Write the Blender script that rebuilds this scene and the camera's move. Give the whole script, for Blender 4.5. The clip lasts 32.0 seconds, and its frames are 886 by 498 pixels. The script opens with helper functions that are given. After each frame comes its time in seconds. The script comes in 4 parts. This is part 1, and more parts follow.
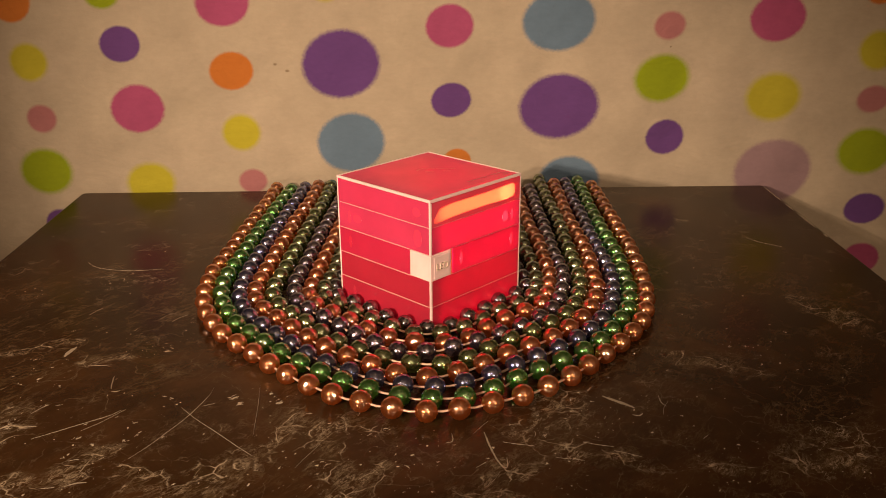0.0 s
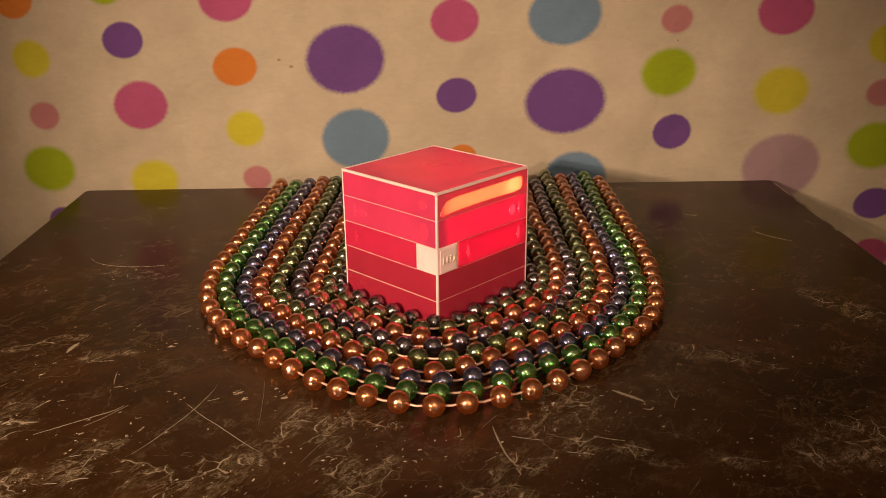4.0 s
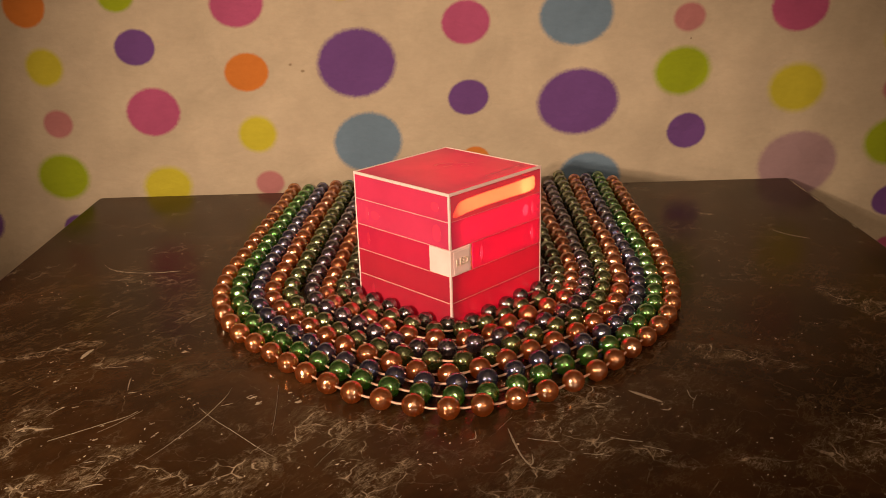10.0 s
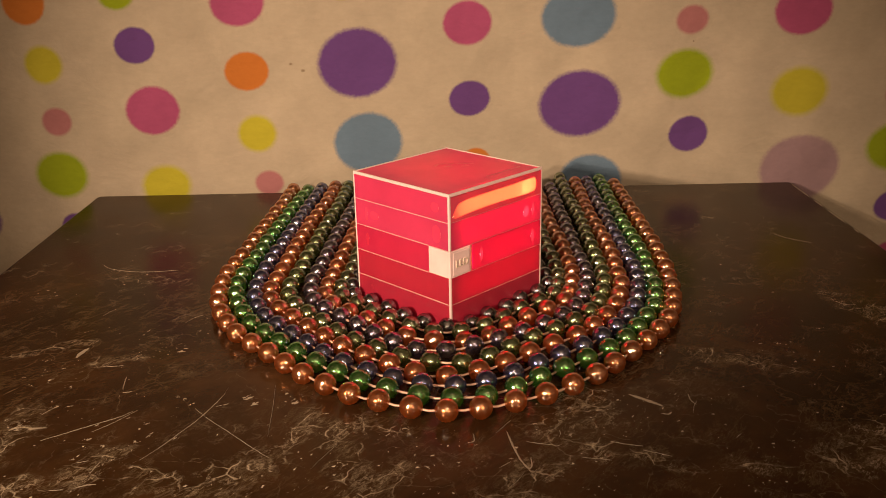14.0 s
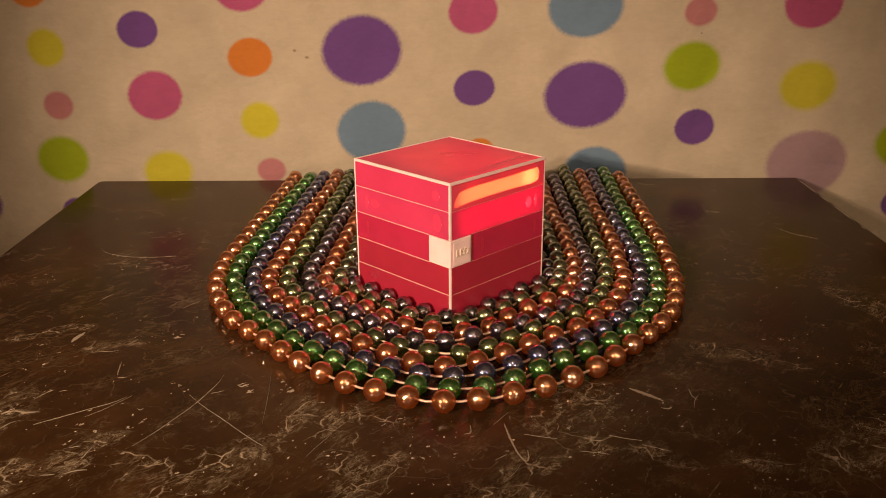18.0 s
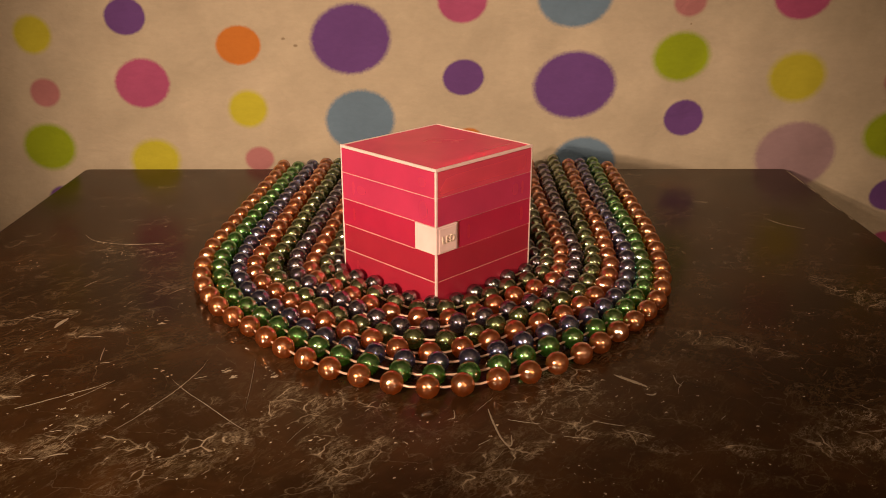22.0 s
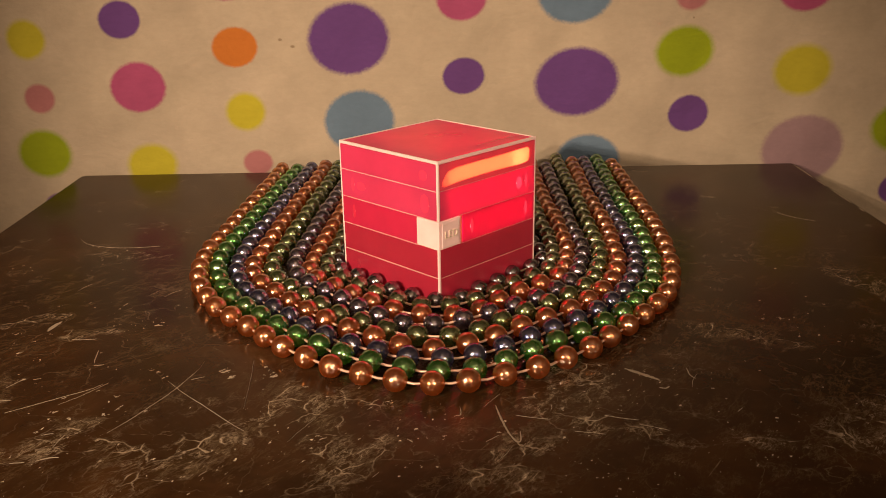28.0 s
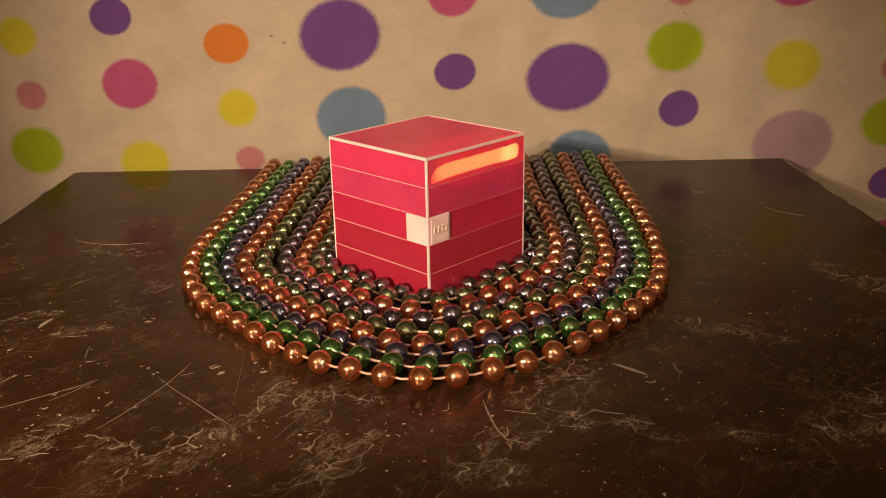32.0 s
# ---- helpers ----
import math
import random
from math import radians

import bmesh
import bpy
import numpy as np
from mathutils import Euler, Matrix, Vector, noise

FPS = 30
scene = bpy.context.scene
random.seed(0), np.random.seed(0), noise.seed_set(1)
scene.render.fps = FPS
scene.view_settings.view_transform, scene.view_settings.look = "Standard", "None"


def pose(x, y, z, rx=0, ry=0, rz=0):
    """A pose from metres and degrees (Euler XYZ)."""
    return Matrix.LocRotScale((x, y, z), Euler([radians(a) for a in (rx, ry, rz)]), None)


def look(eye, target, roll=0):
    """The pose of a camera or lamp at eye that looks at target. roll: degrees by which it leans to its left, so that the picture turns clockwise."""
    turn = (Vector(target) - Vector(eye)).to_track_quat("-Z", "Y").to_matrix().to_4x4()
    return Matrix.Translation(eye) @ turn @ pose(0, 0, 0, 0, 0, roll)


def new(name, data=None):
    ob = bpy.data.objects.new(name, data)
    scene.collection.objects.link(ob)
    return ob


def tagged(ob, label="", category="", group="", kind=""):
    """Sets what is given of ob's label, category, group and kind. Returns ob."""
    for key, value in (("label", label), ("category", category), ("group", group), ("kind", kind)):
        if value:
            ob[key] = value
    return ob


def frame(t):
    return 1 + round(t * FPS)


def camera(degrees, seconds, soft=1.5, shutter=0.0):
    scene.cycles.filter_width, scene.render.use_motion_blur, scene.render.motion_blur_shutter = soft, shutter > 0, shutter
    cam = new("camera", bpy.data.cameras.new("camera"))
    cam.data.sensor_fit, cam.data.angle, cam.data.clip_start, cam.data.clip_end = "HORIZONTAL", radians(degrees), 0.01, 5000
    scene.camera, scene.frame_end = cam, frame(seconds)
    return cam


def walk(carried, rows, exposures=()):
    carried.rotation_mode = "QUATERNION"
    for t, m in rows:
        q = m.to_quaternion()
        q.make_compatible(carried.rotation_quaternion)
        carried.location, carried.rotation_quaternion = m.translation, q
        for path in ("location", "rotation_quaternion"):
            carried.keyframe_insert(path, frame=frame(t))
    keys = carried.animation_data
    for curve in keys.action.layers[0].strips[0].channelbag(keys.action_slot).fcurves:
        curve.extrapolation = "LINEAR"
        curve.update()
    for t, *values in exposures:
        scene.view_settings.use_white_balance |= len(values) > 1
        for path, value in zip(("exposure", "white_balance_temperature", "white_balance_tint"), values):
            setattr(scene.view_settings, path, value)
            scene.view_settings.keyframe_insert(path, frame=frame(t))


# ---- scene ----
cam = camera(52.2, 32.0, soft=0.9)
PATH = [
    (0, (-0.003, 0.013, 0.186), (0.039, 1.89, -0.504), -0.3),
    (0.5, (-0.003, 0.013, 0.185), (0.042, 1.895, -0.49), -0.1),
    (1, (-0.003, 0.016, 0.184), (0.033, 1.894, -0.503), -0.2),
    (1.5, (-0.003, 0.017, 0.185), (0.028, 1.894, -0.505), -0.3),
    (2, (-0.002, 0.017, 0.181), (0.032, 1.892, -0.513), -0.5),
    (2.5, (-0.003, 0.016, 0.181), (0.034, 1.895, -0.504), -0.4),
    (3, (-0.002, 0.017, 0.181), (0.034, 1.894, -0.508), -0.5),
    (3.5, (-0.003, 0.016, 0.181), (0.032, 1.895, -0.504), -0.6),
    (5.5, (-0.005, 0.021, 0.177), (0.019, 1.898, -0.512), -0.5),
    (6, (-0.005, 0.02, 0.177), (0.017, 1.898, -0.512), -0.6),
    (6.5, (-0.004, 0.02, 0.176), (0.019, 1.895, -0.518), -0.7),
    (7, (-0.004, 0.02, 0.176), (0.018, 1.898, -0.511), -0.6),
    (7.5, (-0.004, 0.019, 0.179), (0.033, 1.901, -0.497), -0.2),
    (8, (-0.004, 0.02, 0.181), (0.036, 1.903, -0.493), -0.1),
    (8.5, (-0.003, 0.019, 0.18), (0.036, 1.904, -0.487), -0.3),
    (9, (-0.002, 0.019, 0.18), (0.024, 1.903, -0.491), -0.7),
    (9.5, (-0.003, 0.019, 0.178), (0.013, 1.903, -0.493), -1.2),
    (10, (-0.003, 0.019, 0.178), (-0.004, 1.902, -0.497), -1.7),
    (10.5, (-0.003, 0.019, 0.178), (-0.002, 1.905, -0.489), -1.4),
    (11, (-0.003, 0.02, 0.178), (0.0, 1.906, -0.489), -1.2),
    (11.5, (-0.003, 0.021, 0.178), (0.0, 1.906, -0.492), -1.0),
    (12, (-0.003, 0.021, 0.177), (0.0, 1.905, -0.494), -1.2),
    (12.5, (-0.003, 0.02, 0.178), (0.004, 1.903, -0.496), -1.1),
    (13, (-0.002, 0.02, 0.177), (0.002, 1.905, -0.491), -1.2),
    (13.5, (-0.003, 0.02, 0.178), (0.003, 1.905, -0.49), -1.2),
    (14, (-0.003, 0.022, 0.176), (-0.003, 1.907, -0.493), -1.2),
    (14.5, (-0.004, 0.022, 0.177), (0.004, 1.907, -0.493), -1.0),
    (16.5, (-0.001, 0.021, 0.175), (0.016, 1.902, -0.506), -0.6),
    (17, (-0.001, 0.023, 0.175), (0.011, 1.905, -0.501), -0.3),
    (17.5, (-0.001, 0.024, 0.175), (0.003, 1.907, -0.498), -0.2),
    (18, (-0.001, 0.026, 0.173), (-0.012, 1.905, -0.511), -0.4),
    (18.5, (0.0, 0.025, 0.172), (-0.009, 1.902, -0.52), -0.6),
    (19, (0.0, 0.026, 0.171), (-0.008, 1.903, -0.519), -0.4),
    (19.5, (0.0, 0.026, 0.17), (-0.012, 1.903, -0.52), -0.4),
    (20, (0.001, 0.026, 0.171), (-0.003, 1.904, -0.517), -0.1),
    (20.5, (0.001, 0.028, 0.171), (0.002, 1.905, -0.52), 0.1),
    (21, (0.001, 0.027, 0.17), (0.006, 1.903, -0.523), 0.2),
    (21.5, (0.001, 0.026, 0.17), (0.007, 1.903, -0.522), 0.4),
    (22, (0.002, 0.026, 0.169), (0.007, 1.901, -0.525), 0.0),
    (22.5, (0.002, 0.026, 0.168), (0.005, 1.901, -0.528), -0.5),
    (23, (0.002, 0.027, 0.167), (-0.008, 1.909, -0.511), -1.1),
    (23.5, (0.001, 0.027, 0.167), (-0.012, 1.916, -0.491), -1.2),
    (24, (0.001, 0.028, 0.168), (-0.007, 1.915, -0.494), -1.0),
    (24.5, (0.002, 0.027, 0.166), (-0.007, 1.913, -0.5), -1.1),
    (25, (0.002, 0.028, 0.165), (-0.008, 1.913, -0.502), -1.2),
    (25.5, (0.001, 0.029, 0.163), (-0.014, 1.916, -0.498), -1.3),
    (26, (0.002, 0.031, 0.16), (-0.008, 1.915, -0.511), -1.6),
    (26.5, (0.001, 0.032, 0.158), (-0.006, 1.916, -0.513), -1.6),
    (28.5, (0.002, 0.034, 0.158), (0.003, 1.92, -0.508), -0.9),
    (29, (0.002, 0.033, 0.159), (0.005, 1.919, -0.505), -0.9),
    (29.5, (0.002, 0.032, 0.159), (0.009, 1.918, -0.506), -0.9),
    (30, (0.003, 0.032, 0.159), (0.011, 1.919, -0.505), -0.9),
    (30.5, (0.003, 0.033, 0.16), (0.007, 1.918, -0.507), -1.0),
    (31, (0.003, 0.034, 0.16), (0.01, 1.919, -0.508), -0.9),
    (31.5, (0.004, 0.032, 0.16), (0.014, 1.918, -0.507), -1.1),
    (32, (0.005, 0.032, 0.159), (0.012, 1.914, -0.52), -1.1),
]
walk(cam, [(t, look(eye, target, roll)) for t, eye, target, roll in PATH])

# ---- light ----
world = bpy.data.worlds.new("room_dark")
scene.world = world
world.use_nodes = True
world.node_tree.nodes["Background"].inputs[0].default_value = (0.9, 0.6, 0.35, 1)
world.node_tree.nodes["Background"].inputs[1].default_value = 0.02
scene.view_settings.exposure = 0.0


def bulb(name, place, watts, colour, size):
    lamp = bpy.data.lights.new(name, "POINT")
    lamp.energy, lamp.color, lamp.shadow_soft_size = watts, colour, size
    ob = new(name, lamp)
    ob.location = place
    return ob


WARM = (1.0, 0.69, 0.43)


def spot(name, place, target, watts, colour, size, cone):
    lamp = bpy.data.lights.new(name, "SPOT")
    lamp.energy, lamp.color, lamp.shadow_soft_size = watts, colour, size
    lamp.spot_size, lamp.spot_blend = radians(cone), 1.0
    ob = new(name, lamp)
    ob.matrix_world = look(place, target)
    return ob


# two reflector bulbs of a lamp beside the camera, a weaker bulb across the room, and an unseen fill light added high
# behind
AIM = (-0.042, 0.590, 0.03)
spot("lamp_bulb", (-0.50, -0.40, 0.345), AIM, 46.5, WARM, 0.009, 33)
spot("lamp_bulb", (-0.435, -0.42, 0.357), AIM, 25.5, WARM, 0.008, 33)
spot("far_bulb", (0.48, -0.80, 0.46), (0.130, 0.330, 0.0), 19.5, WARM, 0.012, 29)
bulb("room_bulb", (0.1, -1.5, 1.25), 30.0, WARM, 0.03)


# ---- materials ----
def material(name, base=(0.5, 0.5, 0.5), rough=0.5, metal=0.0, coat=0.0, spec=0.5):
    m = bpy.data.materials.new(name)
    m.use_nodes = True
    p = m.node_tree.nodes["Principled BSDF"]
    p.inputs["Base Color"].default_value = (*base, 1)
    p.inputs["Roughness"].default_value = rough
    p.inputs["Metallic"].default_value = metal
    p.inputs["Coat Weight"].default_value = coat
    p.inputs["Specular IOR Level"].default_value = spec
    return m, m.node_tree, p


def node(nt, kind, **values):
    n = nt.nodes.new(kind)
    for key, value in values.items():
        n.inputs[key].default_value = value
    return n


def coords(nt, which="Object", scale=(1, 1, 1)):
    c = nt.nodes.new("ShaderNodeTexCoord")
    mp = nt.nodes.new("ShaderNodeMapping")
    mp.inputs["Scale"].default_value = scale
    nt.links.new(c.outputs[which], mp.inputs["Vector"])
    return mp.outputs["Vector"]


def noise_tex(nt, vec, scale, detail=4.0, rough=0.55, distort=0.0):
    n = node(nt, "ShaderNodeTexNoise", Scale=scale, Detail=detail, Roughness=rough, Distortion=distort)
    nt.links.new(vec, n.inputs["Vector"])
    return n.outputs["Fac"]


def ramp(nt, fac, *stops):
    r = nt.nodes.new("ShaderNodeValToRGB")
    el = r.color_ramp.elements
    while len(el) < len(stops):
        el.new(0.5)
    for e, (pos, col) in zip(el, stops):
        e.position = pos
        e.color = (*col, 1) if len(col) == 3 else col
    nt.links.new(fac, r.inputs["Fac"])
    return r.outputs["Color"]


def mix(nt, a, b, fac, mode="MIX"):
    m = nt.nodes.new("ShaderNodeMix")
    m.data_type, m.blend_type = "RGBA", mode
    for sock, value in ((m.inputs[6], a), (m.inputs[7], b), (m.inputs[0], fac)):
        if isinstance(value, bpy.types.NodeSocket):
            nt.links.new(value, sock)
        elif isinstance(value, tuple):
            sock.default_value = (*value, 1)
        else:
            sock.default_value = value
    return m.outputs[2]


def calc(nt, op, a, b=0.5, clamp=False):
    m = nt.nodes.new("ShaderNodeMath")
    m.operation, m.use_clamp = op, clamp
    for sock, value in ((m.inputs[0], a), (m.inputs[1], b)):
        if isinstance(value, bpy.types.NodeSocket):
            nt.links.new(value, sock)
        else:
            sock.default_value = value
    return m.outputs[0]


def bump(nt, p, height, strength=0.2, dist=0.001):
    b = node(nt, "ShaderNodeBump", Strength=strength, Distance=dist)
    nt.links.new(height, b.inputs["Height"])
    nt.links.new(b.outputs["Normal"], p.inputs["Normal"])


def marble_material():
    """Dark brown marble-pattern laminate with pale crackled veins, worn specks and a satin gloss."""
    m, nt, p = material("dark_marble_laminate", rough=0.2)
    v = coords(nt)
    wob = nt.nodes.new("ShaderNodeTexNoise")
    wob.inputs["Scale"].default_value, wob.inputs["Detail"].default_value = 70, 6
    wob.inputs["Roughness"].default_value = 0.55
    nt.links.new(v, wob.inputs["Vector"])
    shift = nt.nodes.new("ShaderNodeVectorMath")
    shift.operation = "MULTIPLY_ADD"
    nt.links.new(wob.outputs["Color"], shift.inputs[0])
    shift.inputs[1].default_value = (0.030, 0.030, 0.030)
    nt.links.new(v, shift.inputs[2])
    bent = shift.outputs[0]

    mild = nt.nodes.new("ShaderNodeVectorMath")
    mild.operation = "MULTIPLY_ADD"
    nt.links.new(wob.outputs["Color"], mild.inputs[0])
    mild.inputs[1].default_value = (0.013, 0.013, 0.013)
    nt.links.new(v, mild.inputs[2])

    def cracks(scale, width):
        vo = nt.nodes.new("ShaderNodeTexVoronoi")
        vo.feature = "DISTANCE_TO_EDGE"
        vo.inputs["Scale"].default_value = scale
        nt.links.new(mild.outputs[0], vo.inputs["Vector"])
        return ramp(nt, vo.outputs["Distance"], (0.0, (1, 1, 1)), (width * 0.35, (0.5, 0.5, 0.5)), (width, (0, 0, 0)))

    def veins(scale, width, detail=5, seed=0.0):
        """Wandering lines where a noise crosses its middle value, thick and thin by turns."""
        at = nt.nodes.new("ShaderNodeMapping")
        at.vector_type = "TEXTURE"
        at.inputs["Location"].default_value = (seed, seed * 0.7, 0)
        at.inputs["Rotation"].default_value = (0, 0, 0.9)
        at.inputs["Scale"].default_value = (1.4, 0.7, 1)
        nt.links.new(v, at.inputs["Vector"])
        off = calc(nt, "ABSOLUTE", calc(nt, "SUBTRACT", noise_tex(nt, at.outputs[0], scale, detail, 0.74, 0.3), 0.5))
        return ramp(nt, off, (0.0, (1, 1, 1)), (width * 0.4, (0.45, 0.45, 0.45)), (width, (0, 0, 0)))

    axes = nt.nodes.new("ShaderNodeSeparateXYZ")
    nt.links.new(v, axes.inputs[0])
    use = nt.nodes.new("ShaderNodeMapRange")
    use.interpolation_type = "SMOOTHSTEP"
    nt.links.new(calc(nt, "ADD", axes.outputs["Y"], calc(nt, "MULTIPLY", axes.outputs["X"], 0.35)), use.inputs["Value"])
    for key, value in (("From Min", 0.16), ("From Max", -0.10), ("To Min", 0.12), ("To Max", 1.0)):
        use.inputs[key].default_value = value
    handled = use.outputs["Result"]

    def both(a, b):
        return mix(nt, (0.0, 0.0, 0.0), a, b)

    def spots(scale, lo, hi, detail=3):
        return ramp(nt, noise_tex(nt, v, scale, detail, 0.6), (lo, (0, 0, 0)), (hi, (1, 1, 1)))

    # places where the pale veining gathers: x, y, half length, half width, turn
    belt = None
    for x, y, long, wide, turn in (
        (-0.162, 0.325, 0.024, 0.006, 1.60), (-0.123, 0.302, 0.016, 0.007, 1.00), (-0.075, 0.291, 0.026, 0.010, 0.79), (-0.053, 0.322, 0.018, 0.006, 1.35),
        (-0.145, 0.285, 0.012, 0.007, 0.91), (-0.101, 0.291, 0.012, 0.006, -0.32), (-0.178, 0.396, 0.022, 0.005, 0.40), (-0.143, 0.382, 0.012, 0.005, 0.51),
        (-0.046, 0.319, 0.018, 0.009, -0.92), (-0.033, 0.291, 0.028, 0.008, -1.44), (-0.026, 0.324, 0.014, 0.006, 0.00), (-0.021, 0.287, 0.014, 0.006, 0.87),
        (0.029, 0.290, 0.014, 0.008, 0.57), (0.052, 0.321, 0.020, 0.012, 0.63), (0.021, 0.273, 0.012, 0.008, 0.00), (0.054, 0.332, 0.025, 0.010, -1.45),
        (0.065, 0.299, 0.022, 0.008, -0.32), (0.151, 0.301, 0.024, 0.012, 0.58), (0.113, 0.289, 0.019, 0.005, -0.33), (0.120, 0.375, 0.028, 0.006, -0.44),
        (0.204, 0.422, 0.028, 0.010, -1.16), (-0.160, 0.480, 0.020, 0.004, -0.25)):
        at = nt.nodes.new("ShaderNodeMapping")
        at.vector_type = "TEXTURE"
        at.inputs["Location"].default_value = (x + 0.012, y - 0.39325 + 0.012, 0.622)
        at.inputs["Rotation"].default_value = (0, 0, turn)
        at.inputs["Scale"].default_value = (long * 1.25, wide * 1.35, 1)
        nt.links.new(bent, at.inputs["Vector"])
        far = nt.nodes.new("ShaderNodeVectorMath")
        far.operation = "LENGTH"
        nt.links.new(at.outputs[0], far.inputs[0])
        near = calc(nt, "SUBTRACT", 1.0, far.outputs["Value"], clamp=True)
        belt = near if belt is None else calc(nt, "MAXIMUM", belt, near)
    patchy = calc(nt, "ADD", belt, calc(nt, "MULTIPLY", calc(nt, "SUBTRACT", noise_tex(nt, v, 45, 5, 0.65), 0.5), 0.9))
    belts = ramp(nt, patchy, (0.02, (0, 0, 0)), (0.55, (1, 1, 1)))
    loose = ramp(nt, noise_tex(nt, v, 14, 5, 0.6), (0.40, (0, 0, 0)), (0.62, (1, 1, 1)))

    def slanted(turn, sx, sy):
        at = nt.nodes.new("ShaderNodeMapping")
        at.vector_type = "TEXTURE"
        at.inputs["Rotation"].default_value = (0, 0, turn)
        at.inputs["Scale"].default_value = (1 / sx, 1 / sy, 1)
        nt.links.new(v, at.inputs["Vector"])
        return at.outputs[0]

    col = ramp(nt, noise_tex(nt, v, 13, 8, 0.66, 0.6), (0.34, (0.0205, 0.0088, 0.0034)), (0.50, (0.0355, 0.0157, 0.0062)), (0.62, (0.054, 0.0242, 0.0092)), (0.74, (0.074, 0.0355, 0.0132)))
    haze = ramp(nt, noise_tex(nt, bent, 70, 10, 0.78, 0.4), (0.42, (0, 0, 0)), (0.72, (1, 1, 1)))
    col = mix(nt, col, (0.044, 0.027, 0.0125), both(haze, belts))
    col = mix(nt, col, (0.036, 0.019, 0.008), both(haze, both(loose, handled)))
    broken = spots(90, 0.40, 0.60, 4)
    col = mix(nt, col, (0.125, 0.090, 0.057), both(veins(34, 0.018, 10, 11.0), both(belts, spots(50, 0.34, 0.52, 4))))
    col = mix(nt, col, (0.44, 0.358, 0.268), both(veins(62, 0.014, 10, 5.0), both(belts, broken)))
    col = mix(nt, col, (0.47, 0.385, 0.290), both(cracks(70, 0.030), both(belts, spots(95, 0.44, 0.58, 4))))
    col = mix(nt, col, (0.13, 0.096, 0.064), both(cracks(42, 0.011), both(both(spots(20, 0.40, 0.58, 4), handled), spots(150, 0.42, 0.58, 4))))
    col = mix(nt, col, (0.115, 0.076, 0.039), both(veins(30, 0.014, 9, 7.0), both(loose, both(broken, handled))))
    col = mix(nt, col, (0.085, 0.056, 0.030), both(veins(16, 0.012, 10, 21.0), spots(30, 0.42, 0.60, 4)))
    col = mix(nt, col, (0.22, 0.165, 0.105), both(veins(90, 0.011, 8, 3.0), both(belts, broken)))
    speck = ramp(nt, noise_tex(nt, slanted(0.95, 0.85, 1.2), 400, 4, 0.65), (0.655, (0, 0, 0)), (0.68, (1, 1, 1)))
    col = mix(nt, col, (0.78, 0.67, 0.52), both(speck, both(spots(26, 0.51, 0.63), handled)))
    streak = ramp(nt, noise_tex(nt, slanted(0.95, 0.16, 2.6), 190, 3, 0.55), (0.71, (0, 0, 0)), (0.76, (1, 1, 1)))
    col = mix(nt, col, (0.36, 0.28, 0.18), both(streak, both(spots(18, 0.47, 0.60), handled)))
    nt.links.new(col, p.inputs["Base Color"])
    rough = ramp(nt, noise_tex(nt, v, 30, 6, 0.6), (0.3, (0.16, 0.16, 0.16)), (0.7, (0.27, 0.27, 0.27)))
    nt.links.new(rough, p.inputs["Roughness"])
    p.inputs["Specular IOR Level"].default_value = 0.13
    bump(nt, p, noise_tex(nt, v, 420, 3, 0.6), 0.05, 0.0004)
    return m


CREAM = (0.326, 0.281, 0.229)


def pile(nt, base, spread):
    """The mottled colour of the fleece pile round a base colour."""
    light = tuple(min(1.0, c * (1 + spread)) for c in base)
    dark = tuple(c * (1 - spread) for c in base)
    big = ramp(nt, noise_tex(nt, coords(nt), 26, 6, 0.62), (0.3, dark), (0.7, light))
    fine = ramp(nt, noise_tex(nt, coords(nt, scale=(1, 1, 2.4)), 150, 4, 0.7), (0.3, (0.95, 0.95, 0.95)), (0.7, (1.03, 1.03, 1.03)))
    return mix(nt, big, fine, 1.0, "MULTIPLY")


def fleece_material(name, base=CREAM, spread=0.10):
    m, nt, p = material(name, base, 0.95, spec=0.1)
    nt.links.new(pile(nt, base, spread), p.inputs["Base Color"])
    p.inputs["Sheen Weight"].default_value = 0.1
    bump(nt, p, noise_tex(nt, coords(nt, scale=(0.8, 1, 1.2)), 36, 6, 0.58, 0.5), 0.32, 0.006)
    return m, nt, p


def dot_material(name, base, fringe=0.07):
    """Printed fleece dot whose rim frays into the cream pile round it."""
    m, nt, p = fleece_material(name)
    length = nt.nodes.new("ShaderNodeVectorMath")
    length.operation = "LENGTH"
    nt.links.new(coords(nt, "UV"), length.inputs[0])
    spread = nt.nodes.new("ShaderNodeVectorMath")
    spread.operation = "NORMALIZE"
    nt.links.new(coords(nt, "UV"), spread.inputs[0])
    tufts = calc(nt, "SUBTRACT", noise_tex(nt, spread.outputs[0], 36, 3, 0.75), 0.5)
    fray = calc(nt, "ADD", calc(nt, "MULTIPLY", tufts, 0.10), calc(nt, "MULTIPLY", calc(nt, "SUBTRACT", noise_tex(nt, coords(nt), 700, 4, 0.65), 0.5), 0.14))
    edge = calc(nt, "ADD", length.outputs["Value"], fray)
    fade = nt.nodes.new("ShaderNodeMapRange")
    nt.links.new(edge, fade.inputs["Value"])
    for key, value in (("From Min", 0.99 - fringe), ("From Max", 0.99 + fringe), ("To Min", 0.0), ("To Max", 1.0)):
        fade.inputs[key].default_value = value
    nt.links.new(mix(nt, pile(nt, base, 0.06), pile(nt, CREAM, 0.10), fade.outputs["Result"]), p.inputs["Base Color"])
    return m


